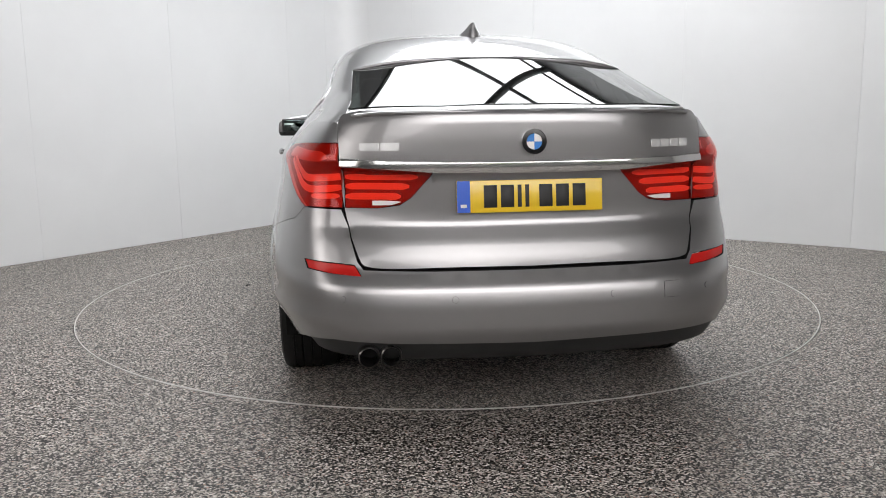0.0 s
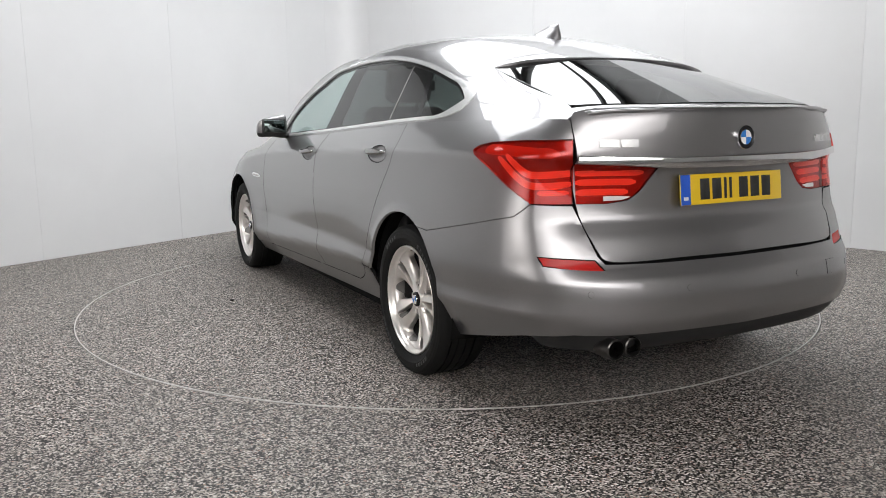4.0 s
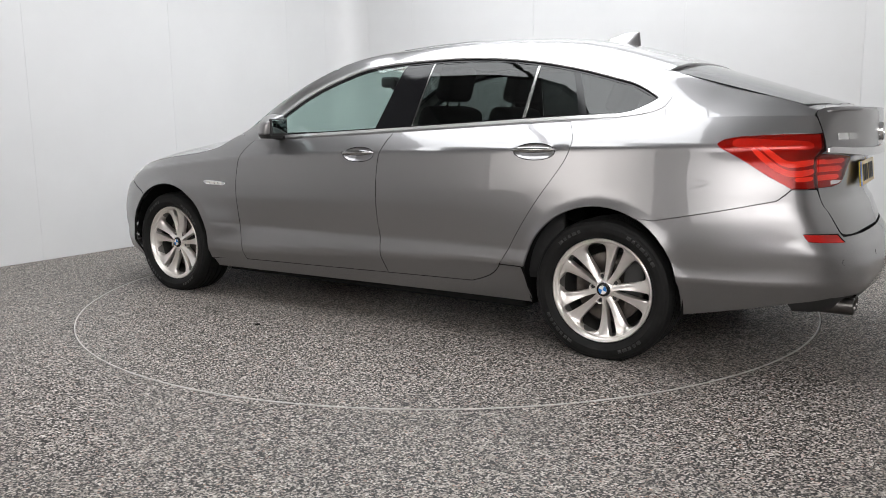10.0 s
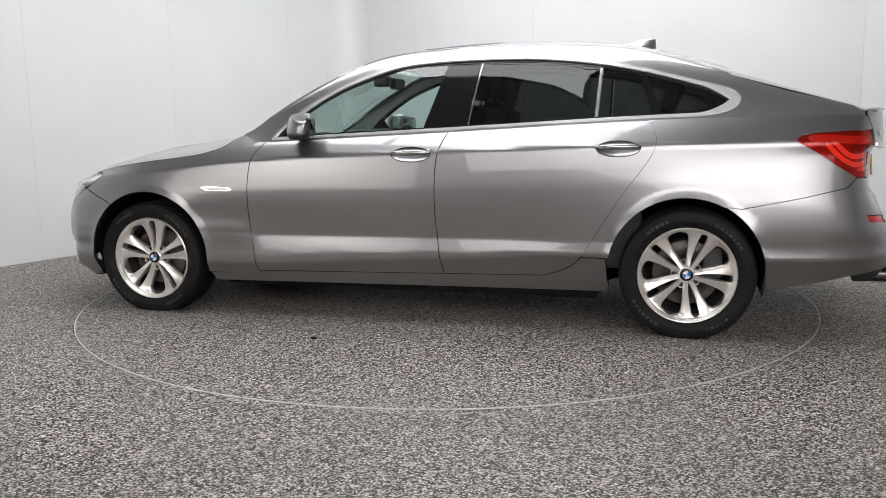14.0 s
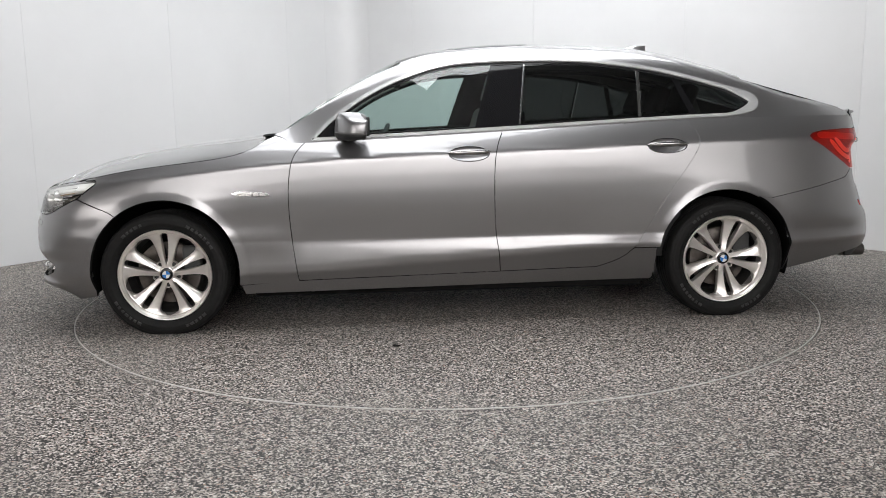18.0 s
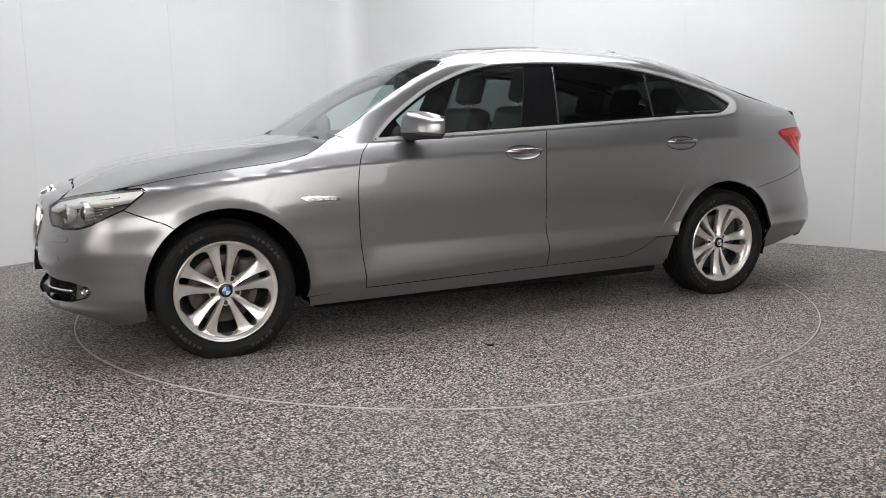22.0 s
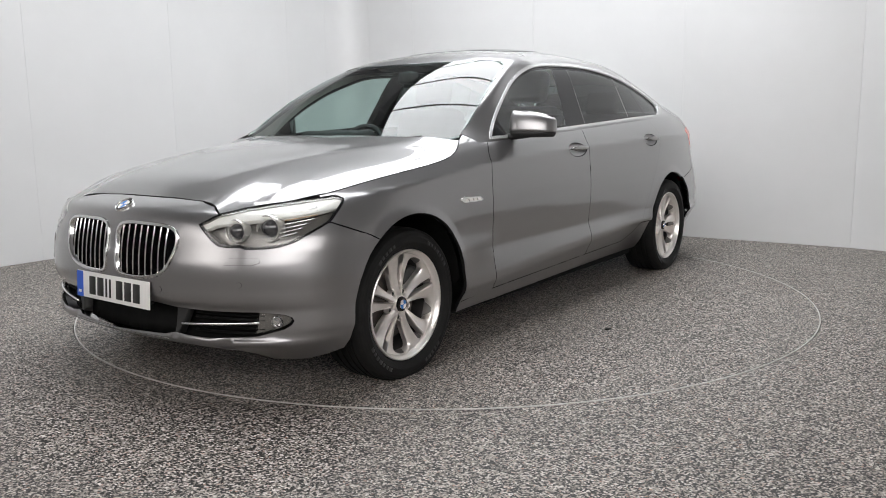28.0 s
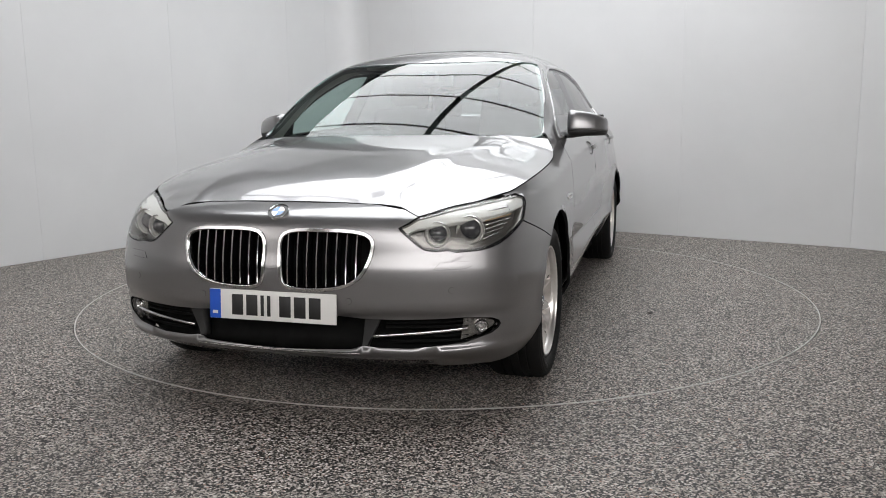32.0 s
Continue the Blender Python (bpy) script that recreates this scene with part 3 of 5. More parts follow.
def panel(name, outline, surface, material, parent, label="", gap=.03, holes=(), lip=.014, shrink=.0023, lift=0.0, flip=1, both=False, seam=True):
    """A sheet cut from a surface along an outline, with turned-in edges; both: its mirror image is made too."""
    from mathutils.geometry import delaunay_2d_cdt
    loops = [densify(np.array(l, float), gap * .6) for l in (outline, *holes)]
    lo, hi = loops[0].min(0), loops[0].max(0)
    gx, gy = np.meshgrid(np.arange(lo[0] + gap * .37, hi[0], gap), np.arange(lo[1] + gap * .41, hi[1], gap))
    grid = np.stack([gx.ravel(), gy.ravel()], -1)
    ok = inside(grid, loops[0])
    for h in loops[1:]:
        ok &= ~inside(grid, h)
    border = np.vstack(loops)
    grid = grid[ok]
    if len(grid):
        keep = np.ones(len(grid), bool)
        for i in range(0, len(border), 64):
            d = np.linalg.norm(grid[:, None] - border[None, i:i + 64], axis=2).min(1)
            keep &= d > gap * .45
        grid = grid[keep]
    pts = np.vstack([border, grid])
    edges, base = [], 0
    for l in loops:
        edges += [(base + i, base + (i + 1) % len(l)) for i in range(len(l))]
        base += len(l)
    vs, _, fs, _, _, _ = delaunay_2d_cdt([Vector(p) for p in pts], edges, [], 0, 1e-7)
    p2 = np.array([tuple(v) for v in vs])
    fs = np.array([f for f in fs if len(f) == 3])
    mid = p2[fs].mean(1)
    ok = inside(mid, loops[0])
    for h in loops[1:]:
        ok &= ~inside(mid, h)
    fs = fs[ok]
    p3 = surface(p2)
    e = 2e-3
    du = surface(p2 + [e, 0]) - surface(p2 - [e, 0])
    dv = surface(p2 + [0, e]) - surface(p2 - [0, e])
    nr = np.cross(du, dv)
    nr /= np.maximum(np.linalg.norm(nr, axis=1, keepdims=True), 1e-12)
    out = p3 - np.array([-.1 if abs(p3[:, 0].mean()) < 2 else .6 * np.sign(p3[:, 0].mean()), 0, .55])
    if (nr * out).sum() < 0:
        nr = -nr
    p3 = p3 + nr * lift
    a, b, c = p3[fs[:, 0]], p3[fs[:, 1]], p3[fs[:, 2]]
    turn = (np.cross(b - a, c - a) * nr[fs[:, 0]]).sum(1) < 0
    fs[turn] = fs[turn][:, ::-1]
    # turned-in border
    count = {}
    for t in fs:
        for i in range(3):
            k = (t[i], t[(i + 1) % 3])
            count[k] = 1
    rim = [k for k in count if (k[1], k[0]) not in count]
    inward, faces = {}, [tuple(t) for t in fs]
    verts, norms = list(p3), list(nr)
    if lip:
        mids = {}
        for i, j in rim:
            d = p3[j] - p3[i]
            n = np.cross(nr[i], d)
            n /= max(np.linalg.norm(n), 1e-9)
            for k in (i, j):
                mids[k] = mids.get(k, 0) + n
        for k, n in mids.items():
            n = n / max(np.linalg.norm(n), 1e-9)
            verts[k] = verts[k] + n * shrink
            inward[k] = len(verts)
            verts += [verts[k] - nr[k] * .0025 - n * .0012, verts[k] - nr[k] * lip - n * .0012]
            nn = -n + nr[k]
            norms += [nn / np.linalg.norm(nn), -n]
        for i, j in rim:
            a, b = inward[i], inward[j]
            faces += [(j, i, a, b), (b, a, a + 1, b + 1)]
    made = []
    for side in ((1, -1) if both else (1,)):
        v, n = np.array(verts), np.array(norms)
        f = faces
        if side < 0:
            v, n = v * [1, -1, 1], n * [1, -1, 1]
            f = [t[::-1] for t in faces]
        me = mesh_of(name, v, f, material, True, n)
        # dark colour on the turned-in painted edges stands for shade in the shut gaps
        if lip and seam and material is PAINT:
            me.materials.append(LINER_AND_GAPS)
            me.polygons.foreach_set("material_index", [0] * len(fs) + [1, 1] * len(rim))
        made.append(part(name, me, material, parent, label))
    return made if both else made[0]


def along_flank(points):
    p = np.array(points, float)
    return np.stack([at_x(p[:, 0], p[:, 1]), p[:, 1]], -1)


def on_nose(points):
    p = np.array(points, float)
    return np.stack([at_y(p[:, 0], p[:, 1]), p[:, 1]], -1)


def on_tail(points):
    p = np.array(points, float)
    return np.stack([at_y(p[:, 0], p[:, 1], True), p[:, 1]], -1)


def arc(centre, r, a0, a1, n=14):
    return [(centre[0] + r * math.cos(radians(a)), centre[1] + r * math.sin(radians(a))) for a in np.linspace(a0, a1, n)]


def belt_line(x0, x1, n=12, up=0.0):
    return [(x, float(BELT(x)) + up) for x in np.linspace(x0, x1, n)]


car = tagged(new("car"), "grey metallic five-door fastback car parked on the turntable", "car")

DOOR_FRONT = smooth_line([(.823, .996), (.876, .935), (.90, .86), (.912, .74), (.908, .559), (.893, .406), (.875, .267)], 4)
DOOR_MID = smooth_line([(-.236, 1.042), (-.196, .95), (-.179, .786), (-.184, .545), (-.202, .391), (-.216, .281)], 4)
DOOR_REAR = smooth_line([(-1.272, 1.091), (-1.306, 1.03), (-1.313, .98), (-1.284, .906), (-1.169, .744), (-1.05, .56), (-.952, .403), (-.878, .336), (-.756, .290)], 4)
SILL_TOP = [(.875, .266), (.281, .274), (-.216, .281), (-.756, .290)]


HANDLES = [(-.045, .925), (-1.128, .953)]


# the headlamp's outline: its tail by (x, z), its lower edge by (y, z)
LAMP_TAIL = [(1.899, .806), (1.916, .788), (1.961, .753), (1.997, .7235)]
LAMP_LOW = [(.808, .656), (.775, .642), (.74, .636), (.668, .634), (.645, .6415), (.60, .640), (.565, .645), (.535, .665), (.488, .705), (.470, .722)]


def build_panels():
    # front wings
    head = [(1.97, float(SHUT(1.97)) - .006), (1.915, .819)] + LAMP_TAIL
    wing = [(x, float(SHUT(x))) for x in np.linspace(1.968, 1.03, 16)] + [(.98, 1.035), (.90, 1.01)] + DOOR_FRONT.tolist() + [(.875, .258), (1.178, .250)]
    wing += arc(ARCH[0], ARCH_R, 193, 52, 22) + [(1.83, .657)] + head[::-1]
    panel("front_wing", along_flank(wing), flank_map, PAINT, car, both=True, gap=.014)
    fd = DOOR_FRONT.tolist() + SILL_TOP[1:2] + DOOR_MID[::-1].tolist() + belt_line(-.236, .823)[1:-1]
    cup = [along_flank([(x + .108 * math.cos(a), z + .039 * math.sin(a)) for a in np.linspace(0, 2 * math.pi, 25)[:-1]]) for x, z in HANDLES]
    doors = panel("front_door", along_flank(fd), flank_map, PAINT, car, both=True, gap=.018, holes=[cup[0]])
    rd = DOOR_MID.tolist() + SILL_TOP[3:4] + DOOR_REAR[::-1].tolist()[1:] + belt_line(-1.272, -.236)[1:-1]
    doors += panel("rear_door", along_flank(rd), flank_map, PAINT, car, both=True, gap=.018, holes=[cup[1]])
    # sills
    sill = [(1.178, .250)] + SILL_TOP + DOOR_REAR[-2:-9:-1].tolist() + [(-.952, .400), (-1.075, .400)] + arc(ARCH[1], ARCH_R, 10, -15, 4)[1:] + [(-1.08, .205), (1.165, .195)]
    panel("sill", along_flank(sill), flank_map, PAINT, car, both=True)
    # rear quarters
    lamp_low = [(-2.249, .808), (-2.156, .865), (-2.05, .935), (-1.975, .976), (-1.960, .994), (-1.985, 1.012), (-2.05, 1.024), (-2.20, 1.032)]
    q = DOOR_REAR[:25].tolist() + [(-.958, .403), (-1.088, .403)] + arc(ARCH[1], ARCH_R, 12, 118, 18)[1:] + [(-1.72, .664), (-2.0, .718), (-2.12, .744), (-2.20, .761), (-2.228, .785)] + lamp_low
    q = [at_pt(p) for p in q]
    seam = on_tail([(.662, 1.036), (.660, 1.10)])
    q += [(LENGTH - a, z) for a, z in seam] + [at_pt(p) for p in belt_line(-2.26, -1.272, 14)]
    panel("rear_quarter", q, flank_map, PAINT, car, both=True, gap=.014, shrink=.0008, seam=False)
    # rear bumper
    half = [(.0, .592), (.35, .593), (.585, .598), (.605, .625), (.655, .80)]
    half = [tuple(v) for v in on_tail(half)]
    outer = [(LENGTH - a, z) for a, z in (at_pt(p) for p in [(-2.250, .806), (-2.229, .784), (-2.201, .7600), (-2.12, .743), (-2.0, .717), (-1.72, .663)] + arc(ARCH[1], ARCH_R, 118, 195, 12) + [(-1.86, .245)])]
    low = [tuple(v) for v in on_tail([(.80, .325), (.70, .350), (.55, .346), (.0, .337)])]
    right = half + outer + low
    full = right + [(-a, z) for a, z in right[::-1] if abs(a) > 1e-6]
    refl = [tuple(v) for v in on_tail([(.595, .578), (.618, .612), (.70, .618), (.79, .624), (.78, .594), (.69, .584)])]
    panel("rear_bumper", full, tail_map, PAINT, car, holes=[refl, [(-a, z) for a, z in refl[::-1]]])
    for k in (1, -1):
        panel("reflector", [(k * a, z) for a, z in refl[::k]], tail_map, RED, car, "dark red rear reflector", gap=.02, lift=-.003, lip=.01)
    # lower skirt in black: shade of its downward face is put into the colour
    lowpan = [tuple(v) for v in on_tail([(.0, .333), (.55, .342), (.70, .346), (.79, .321), (.76, .285), (.5, .262), (.0, .256)])]
    panel("rear_valance", lowpan + [(-a, z) for a, z in lowpan[::-1] if abs(a) > 1e-6], tail_map, BLACK, car, "lower bumper skirt in black, its shade included", lift=-.010)
    # tailgate
    tg = [(.0, .600), (.35, .601), (.575, .606), (.600, .63), (.645, .80), (.657, .95), (.658, 1.10), (.642, 1.128), (.55, 1.142), (.3, 1.142), (.0, 1.142)]
    tg = [tuple(v) for v in on_tail(smooth_part(tg))]
    lamp = [(.6535, .946), (.50, .937), (.338, .924), (.368, .892), (.415, .84), (.455, .815), (.53, .805), (.6415, .806)]
    lamp = [tuple(v) for v in on_tail(lamp)]
    gate = panel("tailgate", tg + [(-a, z) for a, z in tg[::-1] if abs(a) > 1e-6], tail_map, PAINT, car, holes=[lamp, [(-a, z) for a, z in lamp[::-1]]])
    # bonnet
    edge = [(float(x) - .003, float(y)) for x, y in zip(_nx, _ny)][:9]
    side = [(x, float(hood_y(x)) - .001) for x in np.linspace(1.99, 1.035, 20)]
    cowl = [(1.045, .66), (1.095, .40), (1.118, 0)]
    h = edge + side + cowl
    panel("bonnet", h + [(x, -y) for x, y in h[::-1] if y > 1e-6], hood_map, PAINT, car, gap=.035)
    # front bumper with its openings
    top = NOSE_TOP[:5] + [(.50, .738)] + LAMP_LOW[::-1]
    top = [tuple(v) for v in on_nose(top)]
    outer = [at_pt(p) for p in [(2.010, .7195), (1.997, .7218), (1.83, .6558)] + arc(ARCH[0], ARCH_R, 52, -14, 12) + [(1.935, .205)]]
    low = [tuple(v) for v in on_nose([(.75, .172), (.5, .14), (.0, .14)])]
    right = top + outer + low
    full = right + [(-a, z) for a, z in right[::-1] if abs(a) > 1e-6]
    kid = smooth_line([(.028, .59), (.030, .682), (.065, .713), (.19, .719), (.335, .711), (.384, .683), (.382, .62), (.342, .545), (.255, .504), (.12, .495), (.045, .513)], 4, True)
    kid = [tuple(v) for v in on_nose(kid)]
    mouth = [(0, .402), (.25, .400), (.345, .390), (.47, .387), (.70, .390), (.785, .380), (.806, .369), (.812, .357), (.806, .344), (.785, .327), (.70, .300), (.52, .286), (.40, .288), (.345, .293), (.30, .282), (0, .272)]
    mouth = [tuple(v) for v in on_nose(mouth)]
    mouth = mouth + [(-a, z) for a, z in mouth[::-1] if abs(a) > 1e-6]
    mirror = lambda l: [(-a, z) for a, z in l[::-1]]
    panel("front_bumper", full, nose_map, PAINT, car, gap=.026, holes=[kid, mirror(kid), mouth])
    return doors, gate, lamp, kid, mouth


def at_pt(p):
    return (float(at_x(np.array(p[0]), np.array(p[1]))), p[1])


def smooth_part(points):
    return smooth_line(points, 4).tolist()


doors, tailgate, gate_lamp_line, kidney_line, mouth_line = build_panels()


def ws_edge(n=10):
    """The windscreen's side edge, foot to roof, as (x, y)."""
    return smooth_line([(.985, .775), (.76, .735), (.52, .68), (.30, .622)], n)


ROOF_SIDE = smooth_line([(.30, .622), (.10, .618), (-.3, .622), (-.8, .615), (-1.3, .60), (-1.66, .585)], 10)
GLASS_SIDE = smooth_line([(-1.66, .585), (-1.8, .592), (-2.0, .60), (-2.20, .612), (-2.30, .63)], 10)
WINDOW_TOP = smooth_line([(.79, 1.012), (.708, 1.095), (.581, 1.191), (.424, 1.284), (.268, 1.350), (.114, 1.398), (-.04, 1.424), (-.285, 1.436), (-.654, 1.434), (-.961, 1.405), (-1.271, 1.347), (-1.58, 1.264), (-1.685, 1.230), (-1.712, 1.195)], 4)
WINDOW_END = smooth_line([(-1.712, 1.195), (-1.695, 1.160), (-1.64, 1.133), (-1.54, 1.118)], 4)


_edge = {}
for _name, _line in (("front", ws_edge(30)), ("rear", GLASS_SIDE[GLASS_SIDE[:, 0] > -2.27])):
    _q = upper_top(_line)
    _o = np.argsort(_q[:, 0])
    _edge[_name] = _q[_o]


def screen_map(name):
    """A window pane bowed evenly between its side edges."""
    q = _edge[name]
    width, rim_z = np.polyfit(q[:, 0], q[:, 1], 2), np.polyfit(q[:, 0], q[:, 2], 2)
    a, b = (.042, .033) if name == "front" else (.036, .061)
    x0, x1 = q[0, 0], q[-1, 0]

    def f(p):
        x, y = p[:, 0], p[:, 1]
        u = (x - x0) / (x1 - x0)
        return np.stack([x, y, np.polyval(rim_z, x) + .006 * 4 * u * (1 - u) + (a + (b - a) * u) * (1 - np.abs(y / np.polyval(width, x)) ** (2 + (2.2 * np.clip(1 - u, 0, 1) ** 3 if name == "front" else 0)))], -1)
    return f


front_glass, rear_glass = screen_map("front"), screen_map("rear")


def lift_line(xy):
    return [(x, float(z)) for x, _, z in upper_top(np.array(xy))]


def build_upper():
    ws, rs, gs = ws_edge(), ROOF_SIDE, GLASS_SIDE
    hole = WINDOW_TOP.tolist() + WINDOW_END[1:].tolist() + belt_line(-1.5, .79, 30, .013)
    rail = upper_top(np.vstack([ws, rs[1:], gs[1:]])[::-1])
    tall = .4

    def share(x, z):
        return tall * (np.asarray(z) - BELT(x)) / (np.interp(x, rail[:, 0], rail[:, 2]) - BELT(x))

    def frame_side(p):
        x = p[:, 0]
        z = BELT(x) + p[:, 1] / tall * (np.interp(x, rail[:, 0], rail[:, 2]) - BELT(x))
        return np.stack([x, upper_y(x, (z - BELT(x)) / (CROWN(x) - BELT(x))), z], -1)
    frame_line = [(x, tall) for x in rail[::-1, 0]] + [(x, 0) for x in np.linspace(-2.30, .90, 40)]
    hole = [(x, float(share(x, z))) for x, z in hole]
    panel("side_frame", frame_line, frame_side, PAINT, car, both=True, holes=[hole], gap=.03, lip=.014, shrink=.0003, seam=False)
    def mirrored(l):
        return l + [(x, -y) for x, y in l[::-1] if y > 1e-6]
    screen = [(.345, 0), (.34, .3)] + ws[::-1].tolist() + [(1.06, .60), (1.11, .35), (1.125, 0)]
    panel("windscreen", mirrored(screen), front_glass, GLASS, car, "green-tinted clear windscreen", gap=.04, lip=.006)
    roof = [(.335, 0), (.33, .3)] + rs.tolist() + [(-1.655, .3), (-1.65, 0)]
    panel("roof", mirrored(roof), upper_top, PAINT, car, gap=.04, shrink=.001, seam=False)
    back = [(-1.66, 0), (-1.665, .3)] + gs[gs[:, 0] > -2.255].tolist() + [(-2.335, .3), (-2.345, 0)]
    panel("rear_window", mirrored(back), rear_glass, PRIVACY, car, "dark tinted rear window", gap=.04, lip=.006)
    def deck_map(p):
        q, ay = rear_glass(p), np.abs(p[:, 1])
        end = np.interp(ay, [0, .25, .45, .60, .66], [-2.466, -2.460, -2.428, -2.358, -2.31])
        start = np.interp(ay, [0, .3, .62], [-2.345, -2.335, -2.25])
        w = np.clip((p[:, 0] - start) / (end - start), 0, 1)
        w = w * (2 - w)
        q[:, 2] = q[:, 2] * (1 - w) + (1.1418 - .019 * (ay / .645) ** 10) * w - .7 * np.clip(end - p[:, 0], 0, 1)
        return q
    deck = [(-2.352, 0), (-2.342, .3)] + gs[gs[:, 0] < -2.262].tolist() + [(-2.366, .60), (-2.436, .45), (-2.468, .25), (-2.475, 0)]
    panel("deck", mirrored(deck), deck_map, PAINT, tailgate, gap=.03, shrink=.001, seam=False)


build_upper()


# ---- parts of the car ----
def offset_loop(poly, d):
    """A closed line moved inward by d (one number, or one for each point)."""
    p = np.array(poly, float)
    t = np.roll(p, -1, 0) - np.roll(p, 1, 0)
    t /= np.maximum(np.linalg.norm(t, axis=1, keepdims=True), 1e-9)
    n = np.stack([-t[:, 1], t[:, 0]], -1)
    area = (p[:, 0] * np.roll(p[:, 1], -1) - np.roll(p[:, 0], -1) * p[:, 1]).sum()
    return p + n * (np.broadcast_to(d, len(p))[:, None] * (1 if area > 0 else -1))


def mirrored(l):
    return list(map(tuple, l)) + [(x, -y) for x, y in list(l)[::-1] if y > 1e-6]


def two_sided(l):
    return list(map(tuple, l)) + [(-a, z) for a, z in list(l)[::-1] if abs(a) > 1e-6]


def sunk(f, d):
    """A surface moved in by d metres along its own normal."""
    def g(p):
        p = np.asarray(p, float)
        e = 2e-3
        n = np.cross(f(p + [e, 0]) - f(p - [e, 0]), f(p + [0, e]) - f(p - [0, e]))
        n /= np.maximum(np.linalg.norm(n, axis=1, keepdims=True), 1e-12)
        q = f(p)
        s = np.sign((n * (q - [0, 0, .55])).sum(1, keepdims=True))
        return q - n * s * (d(p)[:, None] if callable(d) else d)
    return g


def build_shell():
    """Dark inner body added behind the gaps to darken them, floor pan and wheel housings."""
    line = [(1.92, .66), (1.86, .78)] + [(x, float(SHUT(x)) - .03) for x in np.linspace(1.8, 1.1, 8)] + [(.9, .97)] + belt_line(.8, -2.1, 14, -.03) + [(-2.16, 1.0), (-2.0, .75), (-1.72, .64)]
    line += arc(ARCH[1], ARCH_R + .03, 115, 5, 14) + [(-1.06, .25), (1.15, .24)] + arc(ARCH[0], ARCH_R + .03, 187, 55, 14)
    panel("inner_body", along_flank(line), sunk(flank_map, .03), LINER_AND_GAPS, car, gap=.06, lip=0, both=True)
    hood = [(2.16, 0), (2.10, .45), (1.95, .60), (1.6, .72), (1.1, .74), (1.09, 0)]
    panel("bonnet_lining", mirrored(hood), sunk(hood_map, .03), LINER_AND_GAPS, car, gap=.08, lip=0)
    gate = on_tail([(0, .56), (.62, .60), (.66, .80), (.67, 1.08), (.5, 1.12), (0, 1.12)])
    panel("tailgate_lining", two_sided(gate), sunk(tail_map, .035), LINER_AND_GAPS, tailgate, gap=.06, lip=0)
    bump = on_tail([(0, .54), (.6, .54), (.85, .5), (.85, .31), (0, .28)])
    panel("bumper_core", two_sided(bump), sunk(tail_map, .05), LINER_AND_GAPS, car, gap=.06, lip=0)
    part("floor_pan", block((2.16, 1.62, .10), (.045, 0, .215), .02), LINER_AND_GAPS, car)
    part("rear_tray", block((1.15, 1.10, .08), (-1.62, 0, .300), .02), LINER_AND_GAPS, car)
    part("front_tray", block((.98, 1.1, .05), (1.62, 0, .205), .015), LINER_AND_GAPS, car)
    for (cx, cz) in ARCH:
        for side in (1, -1):
            rows = [(ARCH_R + .010, .895), (ARCH_R + .02, .80), (ARCH_R + .03, .58), (.05, .57)]
            v, f = [], []
            angles = np.linspace(-17, 197, 30)
            for a in angles:
                v += [(cx + r * math.cos(radians(a)), side * (y if 4 < a < 176 or (cx < 0 and a > 90) else min(y, .852)), cz + r * math.sin(radians(a))) for r, y in rows]
            for i in range(len(angles) - 1):
                f += [(4 * i + k, 4 * i + k + 1, 4 * i + k + 5, 4 * i + k + 4) for k in range(3)]
            part("arch_liner", mesh_of("arch_liner", v, f, LINER_AND_GAPS), LINER_AND_GAPS, car)


def window_z(x):
    w = WINDOW_TOP[::-1]
    return float(np.interp(x, w[:, 0], w[:, 1]))


def top_run(x0, x1, n=14, down=.004):
    return [(x, window_z(x) - down) for x in np.linspace(x0, x1, n)]


